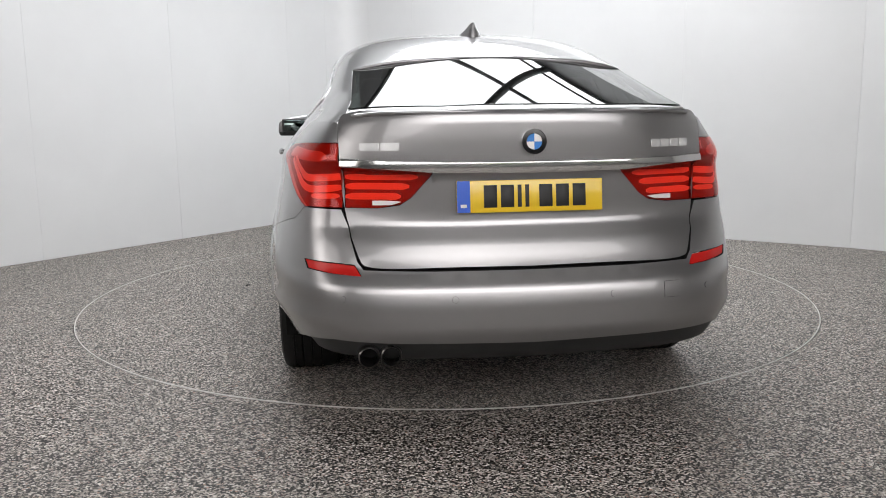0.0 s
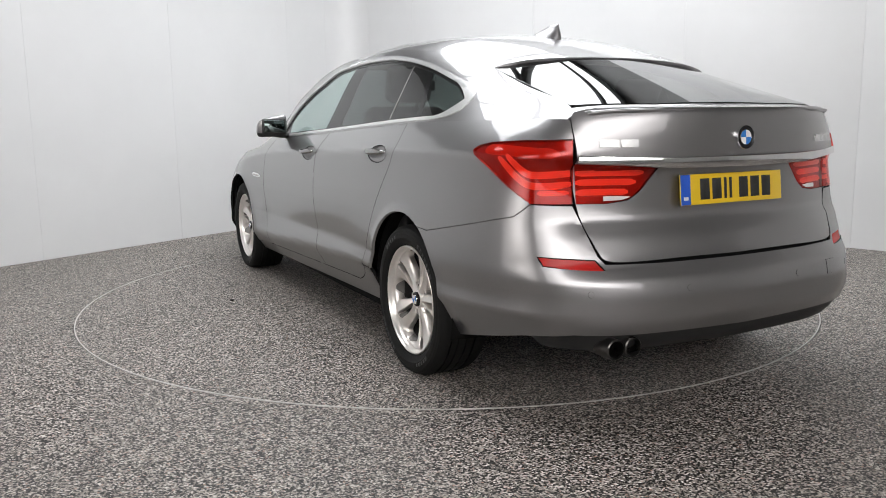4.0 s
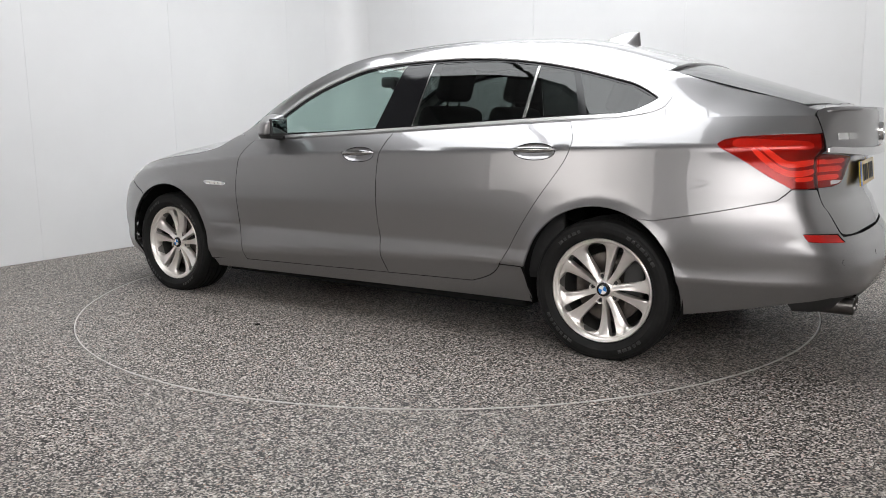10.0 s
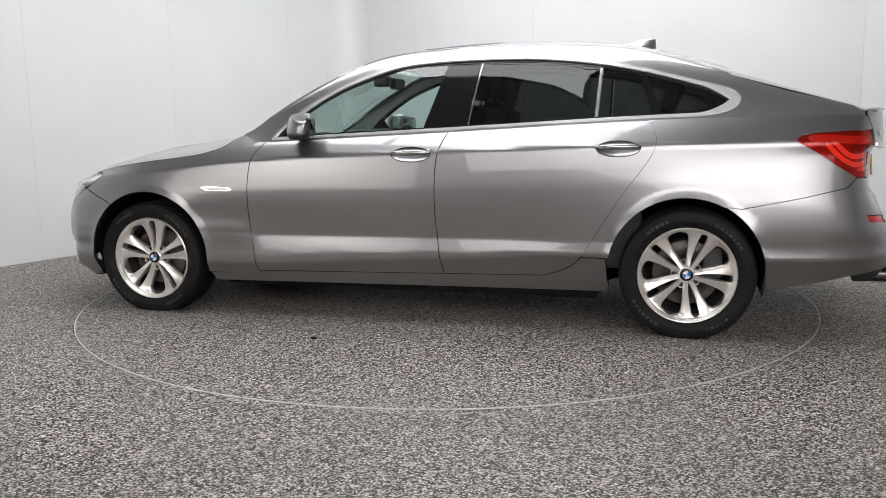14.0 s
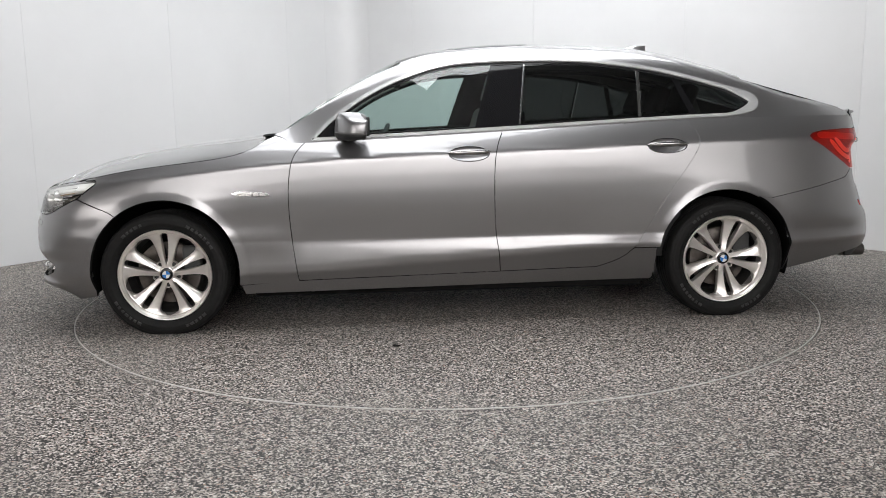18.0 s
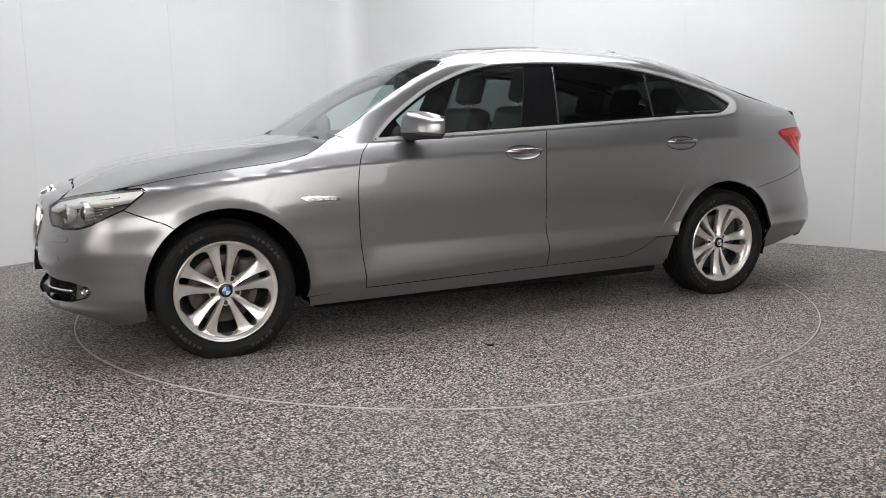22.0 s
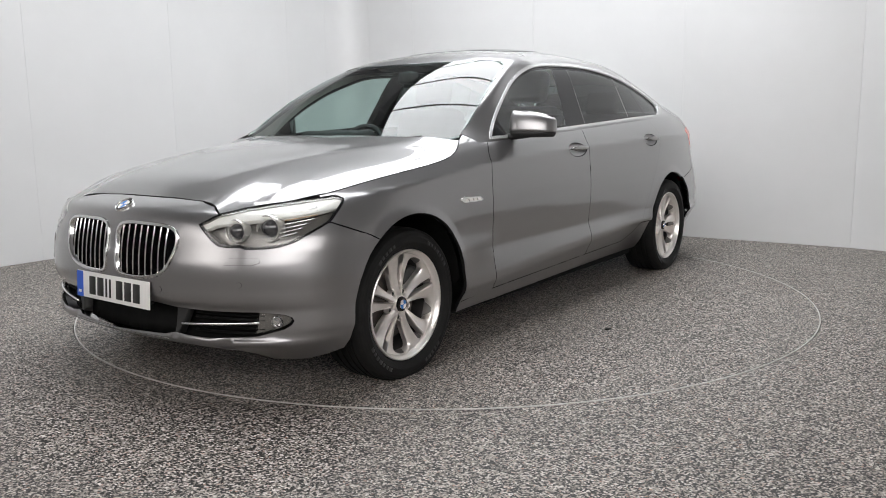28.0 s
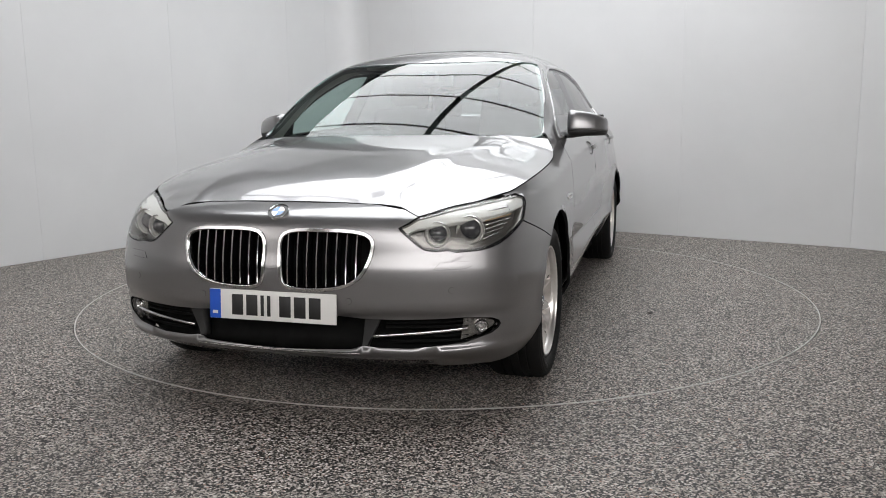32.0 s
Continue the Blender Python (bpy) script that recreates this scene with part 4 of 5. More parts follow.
def build_glass():
    hole = np.array(WINDOW_TOP.tolist() + WINDOW_END[1:].tolist() + belt_line(-1.5, .79, 30, .013))
    width = .010 + .034 * step(-1.52, -1.70, hole[:, 0])
    outer = offset_loop(hole, -.004)
    inner = offset_loop(hole, width)
    panel("window_trim", outer, upper_side, EMBLEM, car, "bright chrome window surround", gap=.05, holes=[inner], lift=.004, lip=.012, shrink=0, both=True)
    black = offset_loop(inner, .012)
    panel("window_seal", inner, sunk(upper_side, .010), GLOSS_BLACK, car, "black rubber seal", gap=.05, holes=[black], lip=.01, shrink=0, both=True)
    def pane(name, top, rest, material, label):
        panel(name, top + rest, sunk(upper_side, .012), material, car, label, gap=.05, lip=.004, shrink=.0, both=True)
    b = lambda x, up=.018: (x, float(BELT(x)) + up)
    clear_top = top_run(.66, -.205, 16)
    pane("front_side_window", clear_top, [b(-.085)] + [b(x) for x in np.linspace(-.02, .60, 10)], GLASS, "pale green clear side window")
    pane("mirror_triangle", top_run(.785, .66, 6), [b(.60), b(.78)], GLOSS_BLACK, "black triangle in front of the side window")
    pane("middle_pillar", top_run(-.205, -.385, 5, .001), [b(-.326), b(-.20), b(-.085)], GLOSS_BLACK, "gloss black middle pillar")
    pane("glass_edge", top_run(-.388, -.394, 3, .006), [b(-.337), b(-.331)], HANDLE, "thin bright edge strip")
    pane("rear_side_window", top_run(-.395, -1.022, 12), [b(-1.0)] + [b(x) for x in np.linspace(-.95, -.34, 10)], PRIVACY, "dark tinted rear side window")
    pane("window_divider", top_run(-1.024, -1.036, 3), [b(-1.014), b(-1.0)], HANDLE, "thin grey divider bar")
    pane("small_window", top_run(-1.042, -1.215, 6), [b(-1.305), b(-1.15), b(-1.02)], PRIVACY, "dark tinted small window")
    pane("rear_pillar_bar", top_run(-1.215, -1.25, 3), [b(-1.345), b(-1.305)], GLOSS_BLACK, "black pillar bar")
    pane("quarter_window", top_run(-1.25, -1.60, 8, .01), [(-1.665, 1.20), (-1.65, 1.165), (-1.60, 1.142), (-1.5, 1.122), b(-1.42), b(-1.345)], PRIVACY, "dark tinted quarter window")
    # black border of the windscreen
    edge = np.array(mirrored([(.338, 0), (.333, .3)] + ws_edge()[::-1].tolist() + [(1.06, .60), (1.11, .35), (1.125, 0)]))
    panel("windscreen_border", edge, sunk(front_glass, .006), GLOSS_BLACK, car, "black printed windscreen border", gap=.06, holes=[offset_loop(edge, .016)], lip=0, shrink=0)
    # headlining and inner pillars
    lining = mirrored([(.30, 0), (.26, .45), (.0, .57), (-1.3, .55), (-1.62, .45), (-1.62, 0)])
    panel("headlining", lining, sunk(upper_top, .035), BEIGE, car, "light grey fabric headlining", gap=.10, lip=0)
    pillar = lift_line(ws_edge()[1:]) + lift_line(ROOF_SIDE)[1:] + [(-1.9, 1.25), (-2.0, 1.13)] + belt_line(-1.9, .88, 24)
    grown = offset_loop(hole, -.006)
    panel("pillar_trim", pillar, sunk(upper_side, .032), BEIGE, car, "light grey inner pillar trim", gap=.06, holes=[grown], lip=0, both=True)


def build_roof_things():
    lip = mirrored([(-1.50, 0), (-1.515, .30), (-1.545, .52), (-1.60, .585), (-1.665, .59), (-1.685, .50), (-1.70, .3), (-1.705, 0)])
    def ramped(p):
        q = upper_top(p)
        q[:, 2] += .002 + .001 * step(-1.50, -1.70, p[:, 0])
        return q
    panel("roof_spoiler", lip, ramped, PAINT, car, gap=.04, lip=.012, shrink=0, seam=False)
    bm = bmesh.new()
    rings = []
    for k, (h, l, w, back) in enumerate([(0, .112, .050, 0), (.010, .104, .040, -.004), (.024, .085, .026, -.020), (.036, .062, .016, -.042), (.045, .048, .011, -.056), (.049, .038, .006, -.064)]):
        rings.append([bm.verts.new((-1.195 + back + l * math.cos(a), w * math.sin(a), float(CROWN(-1.195 + back + l * math.cos(a))) * (1 if k == 0 else 0) + (0 if k == 0 else 1.512) + h)) for a in np.linspace(0, 2 * math.pi, 19)[:-1]])
    for a, b in zip(rings, rings[1:]):
        for i in range(18):
            bm.faces.new([a[i], a[(i + 1) % 18], b[(i + 1) % 18], b[i]])
    bm.faces.new(rings[-1])
    bmesh.ops.recalc_face_normals(bm, faces=bm.faces)
    for f in bm.faces:
        f.smooth = True
    part("roof_aerial", bm, PAINT, car, "shark-fin roof aerial")
    sun = mirrored([(.02, 0), (.01, .36), (-.03, .42), (-.40, .42), (-.45, .36), (-.46, 0)])
    panel("sunroof", sun, upper_top, GLOSS_BLACK, car, "dark glass sunroof", gap=.06, lift=.002, lip=.003, shrink=0)


def handle(door, x, z, side):
    s0 = float(at_x(np.array(x), np.array(z)))
    ring_ = along_flank([(x + .106 * math.cos(a), z + .0375 * math.sin(a)) for a in np.linspace(0, 2 * math.pi, 25)[:-1]])
    def bowl(p):
        q = flank_map(p)
        r = ((p[:, 0] - s0) / .108) ** 2 + ((p[:, 1] - z) / .039) ** 2
        q[:, 1] -= .022 * np.clip(1 - r, 0, 1) ** .7
        q[:, 1] *= side
        return q
    panel("handle_recess", ring_, bowl, PAINT, door, gap=.012, lip=.0, shrink=0)
    y = float(skin(np.array(s0), np.array(z))[1])
    bm = bmesh.new()
    rings = []
    for t in np.linspace(-1, 1, 15):
        w = max(0.02, (1 - abs(t) ** 2.6)) ** .5
        c = Vector((x + .116 * t, y + .004 + .022 * w, z + .010 - .002 * t))
        rings.append([bm.verts.new(c + Vector((0, .010 * w * math.cos(a), .0145 * w * math.sin(a)))) for a in np.linspace(0, 2 * math.pi, 13)[:-1]])
    for a, b in zip(rings, rings[1:]):
        for i in range(12):
            bm.faces.new([a[i], a[(i + 1) % 12], b[(i + 1) % 12], b[i]])
    for f in bm.faces:
        f.smooth = True
    if side < 0:
        bmesh.ops.scale(bm, vec=(1, -1, 1), verts=bm.verts)
    bmesh.ops.recalc_face_normals(bm, faces=bm.faces)
    part("door_handle", bm, HANDLE, door, "satin chrome pull handle")


def door_mirror(side):
    base = tagged(new("door_mirror"), "")
    base.parent = car
    base["label"] = "grey door mirror with black lower shell"
    def shell(z0, z1, grow, material, name):
        bm = bmesh.new()
        rings = []
        for k in np.linspace(0, 1, 9):
            z = z0 + (z1 - z0) * k
            h = (z - 1.015) / .115
            r = 1 - .30 * max(0, h - .40) ** 2 - 1.3 * max(0, h - .92) ** 1.3 - 1.6 * max(0, .16 - h) ** 1.2
            ring_ = []
            for a in np.linspace(0, 2 * math.pi, 25)[:-1]:
                c, s_ = math.cos(a), math.sin(a)
                px = .094 * np.sign(c) * abs(c) ** .75
                px = px if c > 0 else px * .50
                py = .106 * np.sign(s_) * abs(s_) ** .70
                taper = 1 - .20 * (py / .106)
                ring_.append(bm.verts.new((.553 + px * r * taper * grow - .012 * h - .034 * (py / .106), .942 + py * (.5 + .5 * r) * grow, z - (.014 + .016 * max(0, py / .106)) * h * (py / .106))))
            rings.append(ring_)
        for a, b in zip(rings, rings[1:]):
            for i in range(24):
                bm.faces.new([a[i], a[(i + 1) % 24], b[(i + 1) % 24], b[i]])
        bm.faces.new(rings[0][::-1])
        bm.faces.new(rings[-1])
        bmesh.ops.recalc_face_normals(bm, faces=bm.faces)
        for f in bm.faces:
            f.smooth = len(f.verts) == 4
        if side < 0:
            bmesh.ops.scale(bm, vec=(1, -1, 1), verts=bm.verts)
            bmesh.ops.recalc_face_normals(bm, faces=bm.faces)
        part(name, bm, material, base)
    shell(1.044, 1.138, 1.0, PAINT, "upper_shell")
    shell(1.012, 1.045, .97, BLACK, "lower_shell")
    m = Matrix.Translation((.496, side * .940, 1.079)) @ Matrix.Rotation(radians(side * 11), 4, "Z")
    part("mirror_bezel", block((.018, .162, .096), (.006, 0, -.002), .007, 3, m), BLACK, base, "black bezel")
    part("mirror_pane", block((.006, .142, .074), (-.002, 0, 0), .002, 1, m), MIRROR, base, "mirror glass")
    arm = tube([(.60, side * .80, 1.016), (.59, side * .86, 1.018), (.57, side * .92, 1.026)], .034, 12, flat=.5)
    part("arm", arm, BLACK, base)


def build_front():
    inner = offset_loop(kidney_line, .009)
    bars = [.062 + .0375 * i for i in range(8)]
    for side in (1, -1):
        g = new("grille")
        g.parent = car
        g["label"] = "kidney-shaped grille with chrome frame and black bars"
        def nm(p, side=side):
            return nose_map(p) * [1, side, 1]
        panel("grille_frame", kidney_line, nm, CHROME, g, "bright chrome frame", gap=.02, holes=[inner], lift=.007, lip=.03, shrink=0)
        panel("grille_back", offset_loop(kidney_line, -.01), sunk(nm, .075), LINER_AND_GAPS, g, gap=.04, lip=0)
        for y in bars:
            a = inside_range(inner, y)
            zs = np.linspace(a[0] + .004, a[1] - .004, 9)
            s = at_y(np.full(9, y), zs)
            pts = nose_map(np.stack([s, zs], -1))
            pts[:, 0] = pts[0, 0] + (pts[-1, 0] - pts[0, 0]) * np.linspace(0, 1, 9) + .006 * np.sin(np.pi * np.linspace(0, 1, 9))
            bm = bmesh.new()
            rows = []
            for p in pts:
                x = p[0] - .006
                rows.append([bm.verts.new((x + dx, side * (y + dy), p[2])) for dx, dy in ((0, -.0028), (.004, 0), (0, .0028), (-.04, .0055), (-.04, -.0055))])
            for u, w in zip(rows, rows[1:]):
                for i in range(5):
                    bm.faces.new([u[i], u[(i + 1) % 5], w[(i + 1) % 5], w[i]])
            bmesh.ops.recalc_face_normals(bm, faces=bm.faces)
            me = part("grille_bar", bm, GLOSS_BLACK, g)
            me.data.materials.append(CHROME)
            for f in me.data.polygons:
                f.material_index = 1 if f.center.x > pts[:, 0].min() - .012 and abs(f.normal.y) < .95 and f.normal.x > .3 else 0
    panel("lower_grille", offset_loop(mouth_line, -.028), lambda p: nose_map(p) * [1, .965, 1] - [.070, 0, 0], LINER_AND_GAPS, car, "black lower air intake", gap=.04, lip=0)
    y = np.linspace(-.335, .335, 23)
    p = nose_map(np.stack([at_y(y, np.full(23, .266)), np.full(23, .266)], -1))
    part("intake_trim", tube([(q[0] + .001, q[1], q[2]) for q in p], .003, 6), HANDLE, car, "thin satin lip")
    for side in (1, -1):
        def nm(p, side=side):
            return nose_map(p) * [1, side, 1]
        pod = new("fog_pod")
        pod.parent = car
        pod["label"] = "black corner intake with chrome bar and fog lamp"
        wedge = on_nose([(.345, .386), (.40, .385), (.352, .294), (.335, .292)])
        panel("pod_divider", wedge, sunk(nm, .012), BLACK, pod, gap=.03, lip=.04, shrink=0)
        for z in (.300, .318, .352, .370):
            yy = np.linspace(.41, .70, 12)
            q = nm(np.stack([at_y(yy, np.full(12, z)), np.full(12, z)], -1))
            part("pod_fin", tube([(a - .040, b, c) for a, b, c in q], .0055, 6), LINER_AND_GAPS, pod)
        yy = np.linspace(.375, .705, 14)
        zz = np.linspace(.326, .350, 14)
        q = nm(np.stack([at_y(yy, zz), zz], -1))
        part("chrome_bar", tube([(a - .004, b, c) for a, b, c in q], .0055, 8, flat=1.2), CHROME, pod, "chrome bar")
        lens = on_nose([(.700, .384), (.780, .375), (.800, .366), (.806, .356), (.800, .344), (.780, .330), (.72, .310), (.690, .304)])
        panel("fog_housing", lens, sunk(nm, .030), LAMP_GREY, pod, "grey fog lamp reflector", gap=.015, lip=0)
        panel("fog_lens", lens, sunk(nm, .004), CLEAR, pod, "clear fog lamp lens", gap=.02, lip=.03, shrink=.001)
        c = nm(np.array([[float(at_y(np.array(.745), np.array(.348))), .348]]))[0]
        bm = lathe_bm([(.0, .004), (.012, .002), (.017, -.004), (.022, .004), (.025, .0), (.025, -.02)], 24, "x")
        bmesh.ops.transform(bm, matrix=Matrix.Translation((c[0] - .028, c[1], c[2])) @ Matrix.Rotation(radians(side * 30), 4, "Z"), verts=bm.verts)
        part("fog_bulb", bm, CHROME, pod)
    # plate
    plate("front_plate", Matrix.Translation((2.402, 0, .432)) @ Matrix.Rotation(radians(-4), 4, "Y"), WHITE_PLATE, "white number plate with blue band, writing as bars")
    part("plate_mount", block((.05, .44, .09), (2.376, 0, .43), .01), BLACK, car)
    roundel(Matrix.Translation((2.319, 0, .7745)) @ Matrix.Rotation(radians(-56), 4, "Y"), .041)
    # washer covers and sensors
    for side in (1, -1):
        cover = on_nose([(.60, .575), (.70, .575), (.725, .585), (.72, .600), (.62, .600)])
        def nm(p, side=side):
            return nose_map(p) * [1, side, 1]
        panel("washer_cover", cover, nm, PAINT, car, gap=.02, lift=.0015, lip=.002, shrink=0)
        for y, z in ((.30, .462), (.66, .50)):
            sensor(nm, float(at_y(np.array(y), np.array(z))), z)


def inside_range(loop, y0):
    """Lowest and highest z of a closed nose line at half width y0."""
    p = nose_map(np.array(densify(np.array(loop, float), .004)))
    near = p[np.abs(p[:, 1] - y0) < .006]
    return near[:, 2].min(), near[:, 2].max()


def sensor(surface, s, z):
    ring_ = [(s + .011 * math.cos(a), z + .011 * math.sin(a)) for a in np.linspace(0, 2 * math.pi, 17)[:-1]]
    panel("parking_sensor", ring_, surface, PAINT, car, gap=.008, lift=.0012, lip=.0015, shrink=0)


def plate(name, m, material, label):
    g = new(name)
    g.parent = car
    g["label"] = label
    rot = m
    part("plate_sheet", block((.006, .52, .112), (0, 0, 0), .002, 2, rot), material, g)
    rear = name.startswith("rear")
    sgn = -1 if rear else 1
    left = .26 if rear else -.26
    part("blue_band", block((.0015, .046, .110), (sgn * .0038, left - np.sign(left) * .024, 0), 0, 1, rot), BLUE, g, "blue band")
    part("band_mark", block((.001, .022, .012), (sgn * .0048, left - np.sign(left) * .024, -.032), 0, 1, rot), WHITE_PLATE, g)
    x = left - np.sign(left) * .095
    d = -np.sign(left)
    for i in range(7):
        w = .014 if i in (2, 3) else .047
        bar = block((.0012, w, .078), (sgn * .0039, x + d * w / 2, 0), .004, 1, rot)
        part("plate_bar", bar, BLACK, g)
        x += d * (w + (.036 if i == 3 else .013))


def roundel(m, r):
    g = new("roundel")
    g.parent = car
    g["label"] = "round badge with blue and white quarters"
    def put(name, profile, material):
        bm = lathe_bm(profile, 36, "x")
        bmesh.ops.transform(bm, matrix=m, verts=bm.verts)
        return part(name, bm, material, g)
    put("badge_ring", [(r * .94, .002), (r * .97, .006), (r, .002), (r, -.012)], CHROME)
    put("badge_disc", [(.0, .003), (r * .62, .003), (r * .94, .002), (r * .96, -.01)], GLOSS_BLACK)
    put("inner_ring", [(r * .60, .003), (r * .615, .005), (r * .64, .003)], CHROME)
    for k in range(4):
        bm = bmesh.new()
        c = bm.verts.new((.0042, 0, 0))
        a = [bm.verts.new((.0042, r * .60 * math.cos(t), r * .60 * math.sin(t))) for t in np.linspace(k * math.pi / 2, (k + 1) * math.pi / 2, 8)]
        for u, w in zip(a, a[1:]):
            bm.faces.new([c, u, w])
        ext = bmesh.ops.extrude_face_region(bm, geom=bm.faces[:])
        bmesh.ops.translate(bm, vec=(-.002, 0, 0), verts=[v for v in ext["geom"] if isinstance(v, bmesh.types.BMVert)])
        bmesh.ops.recalc_face_normals(bm, faces=bm.faces)
        bmesh.ops.transform(bm, matrix=m, verts=bm.verts)
        part("badge_quarter", bm, BADGE_BLUE if k % 2 else BADGE_WHITE, g)


def headlamp(side):
    g = new("headlamp")
    g.parent = car
    g["label"] = "clear headlamp with two round projectors"
    def nm(p):
        return nose_map(p) * [1, side, 1]
    top = [tuple(v) for v in on_nose([(.474, .7235), (.502, .736)] + [(y, z - .002) for y, z in NOSE_TOP[4:9]])]
    tail = [at_pt(p) for p in [(1.972, .8115), (1.915, .8165)] + [(x + .001, z) for x, z in LAMP_TAIL]]
    low = [tuple(v) for v in on_nose([(y, z + .001) for y, z in LAMP_LOW])]
    loop = top + tail + low
    panel("lamp_cover", loop, nm, CLEAR, g, "clear lamp cover", gap=.025, lip=.004, shrink=.001)
    panel("lamp_wall", loop, sunk(nm, .006), LAMP_GREY, g, "grey side wall", gap=.03, holes=[offset_loop(loop, .004)], lip=.05, shrink=0)
    rim = np.array(loop)[len(top) + 2:]
    thin = offset_loop(loop, .0075)[len(top) + 2:]
    panel("lamp_rim", np.vstack([rim, thin[::-1]]), sunk(nm, .0025), GLOSS_BLACK, g, "black seal", gap=.03, lip=.004, shrink=0)
    panel("lamp_bowl", loop, sunk(nm, .052), LAMP_GREY, g, "grey inner bowl", gap=.03, lip=0)
    n_top = len(top) + 3
    brow = np.array(loop)[:n_top]
    deep = .006 + .036 * np.sin(np.pi * np.linspace(.10, 1.0, n_top) ** .8 * .72)
    panel("lamp_brow", np.vstack([brow, (brow - np.stack([0 * deep, deep], -1))[::-1]]), sunk(nm, .010), LAMP_BROW, g, "silver brow above the projectors", gap=.02, lip=.03, shrink=0)
    for y, z, r, inset in ((.594, .694, .048, .040), (.698, .704, .055, .048)):
        p = nm(np.array([[float(at_y(np.array(y), np.array(z))), z]]))[0]
        m = Matrix.Translation((p[0] - inset, p[1], p[2])) @ Matrix.Rotation(radians(side * 12), 4, "Z")
        def put(name, prof, material, label=""):
            bm = lathe_bm(prof, 32, "x")
            bmesh.ops.transform(bm, matrix=m, verts=bm.verts)
            part(name, bm, material, g, label)
        put("projector_ring", [(r * .86, .000), (r * .89, .006), (r * .95, .008), (r, .002)], LAMP_RING, "pale ring")
        put("projector_tube", [(r * .86, .000), (r * .84, -.03), (r * .98, -.035), (r, .002)], LAMP_RING)
        put("projector_bezel", [(r * .70, -.010), (r * .74, -.002), (r * .87, -.004), (r * .87, -.03)], LAMP_RING)
        put("projector_lens", [(.0, .018), (r * .3, .015), (r * .55, .004), (r * .74, -.012)], LENS, "glassy projector lens")
    for k in range(7):
        z = .672 + .0155 * k
        yy = np.linspace(.752, .800 + .009 * k, 8)
        zz = np.linspace(z, z + .018, 8)
        q = nm(np.stack([at_y(yy, zz), zz], -1))
        part("indicator_fin", tube([(a - .024, b - side * .004, c) for a, b, c in q], .003, 6), AMBER if k == 4 else SATIN, g)


def tail_lamps():
    for side in (1, -1):
        def tm(p, side=side):
            return tail_map(p) * [1, side, 1]
        g = new("tail_lamp")
        g.parent = car
        g["label"] = "red tail lamp wrapping round the rear corner"
        out = [at_pt(p) for p in [(-2.248, .8085), (-2.156, .866), (-2.05, .936), (-1.976, .977), (-1.962, .994), (-1.986, 1.011), (-2.05, 1.0225), (-2.20, 1.0305)]]
        out = [(LENGTH - s, z) for s, z in out]
        loop = out + [tuple(v) for v in on_tail([(.664, 1.031), (.662, .95), (.655, .806)])]
        panel("lamp_body", loop, tm, LAMP_DEEP, g, "dark lamp reflector", gap=.02, lift=-.009, lip=.01, shrink=.0005)
        panel("red_lens", loop, tm, RED_LENS, g, "clear red lens", gap=.02, lift=.003, lip=.014, shrink=.0005)
        def ribbon(points, half, name, material, label, on, lift=-.006):
            c = smooth_line(points, 5)
            t = np.gradient(c, axis=0)
            n = np.stack([-t[:, 1], t[:, 0]], -1) / np.linalg.norm(t, axis=1, keepdims=True)
            w = half * np.sqrt(np.clip(1 - np.abs(np.linspace(-1, 1, len(c))) ** 12, .15, 1))[:, None]
            panel(name, np.vstack([c + n * w, (c - n * w)[::-1]]), tm, material, on, label, gap=.02, lift=lift, lip=.003, shrink=0)
        def rear_pt(x, z):
            return (LENGTH - at_pt((x, z))[0], z)
        ribbon([rear_pt(*p) for p in [(-2.318, .914), (-2.265, .908), (-2.227, .911), (-2.189, .933), (-2.135, .981)]], .0115, "light_band", LAMP_BAND, "pale light guide band", g)
        ribbon([rear_pt(*p) for p in [(-2.318, .877), (-2.258, .869), (-2.212, .882), (-2.16, .918), (-2.10, .972)]], .0115, "light_band", LAMP_BAND, "pale light guide band", g)
        ribbon([rear_pt(*p) for p in [(-2.316, .846), (-2.29, .845), (-2.262, .845)]], .008, "light_band", LAMP_BAND, "pale light guide band", g)
        ribbon([rear_pt(*p) for p in [(-2.318, .985), (-2.20, .992), (-2.10, .999), (-2.02, 1.001)]], .019, "upper_band", LAMP_UPPER, "red upper band", g, -.0072)
        h = new("gate_lamp")
        h.parent = tailgate
        h["label"] = "red inner tail lamp in the tailgate"
        panel("lamp_body", gate_lamp_line, tm, LAMP_DEEP, h, "dark lamp reflector", gap=.02, lift=-.009, lip=.01, shrink=.0005)
        panel("red_lens", gate_lamp_line, tm, RED_LENS, h, "clear red lens", gap=.02, lift=.003, lip=.014, shrink=.0005)
        for z, y1 in ((.913, .39), (.880, .42), (.845, .45)):
            ribbon([tuple(v) for v in on_tail([(.642, z), (.53, z), (y1, z - .002)])], .0105, "light_band", LAMP_BAND, "pale light guide band", h)
        rev = on_tail([(.545, .814), (.48, .816), (.447, .826), (.50, .829), (.545, .829)])
        panel("reversing_lens", rev, tm, WHITE_LENS, h, "white reversing lens", gap=.02, lift=.005, lip=.003, shrink=0)


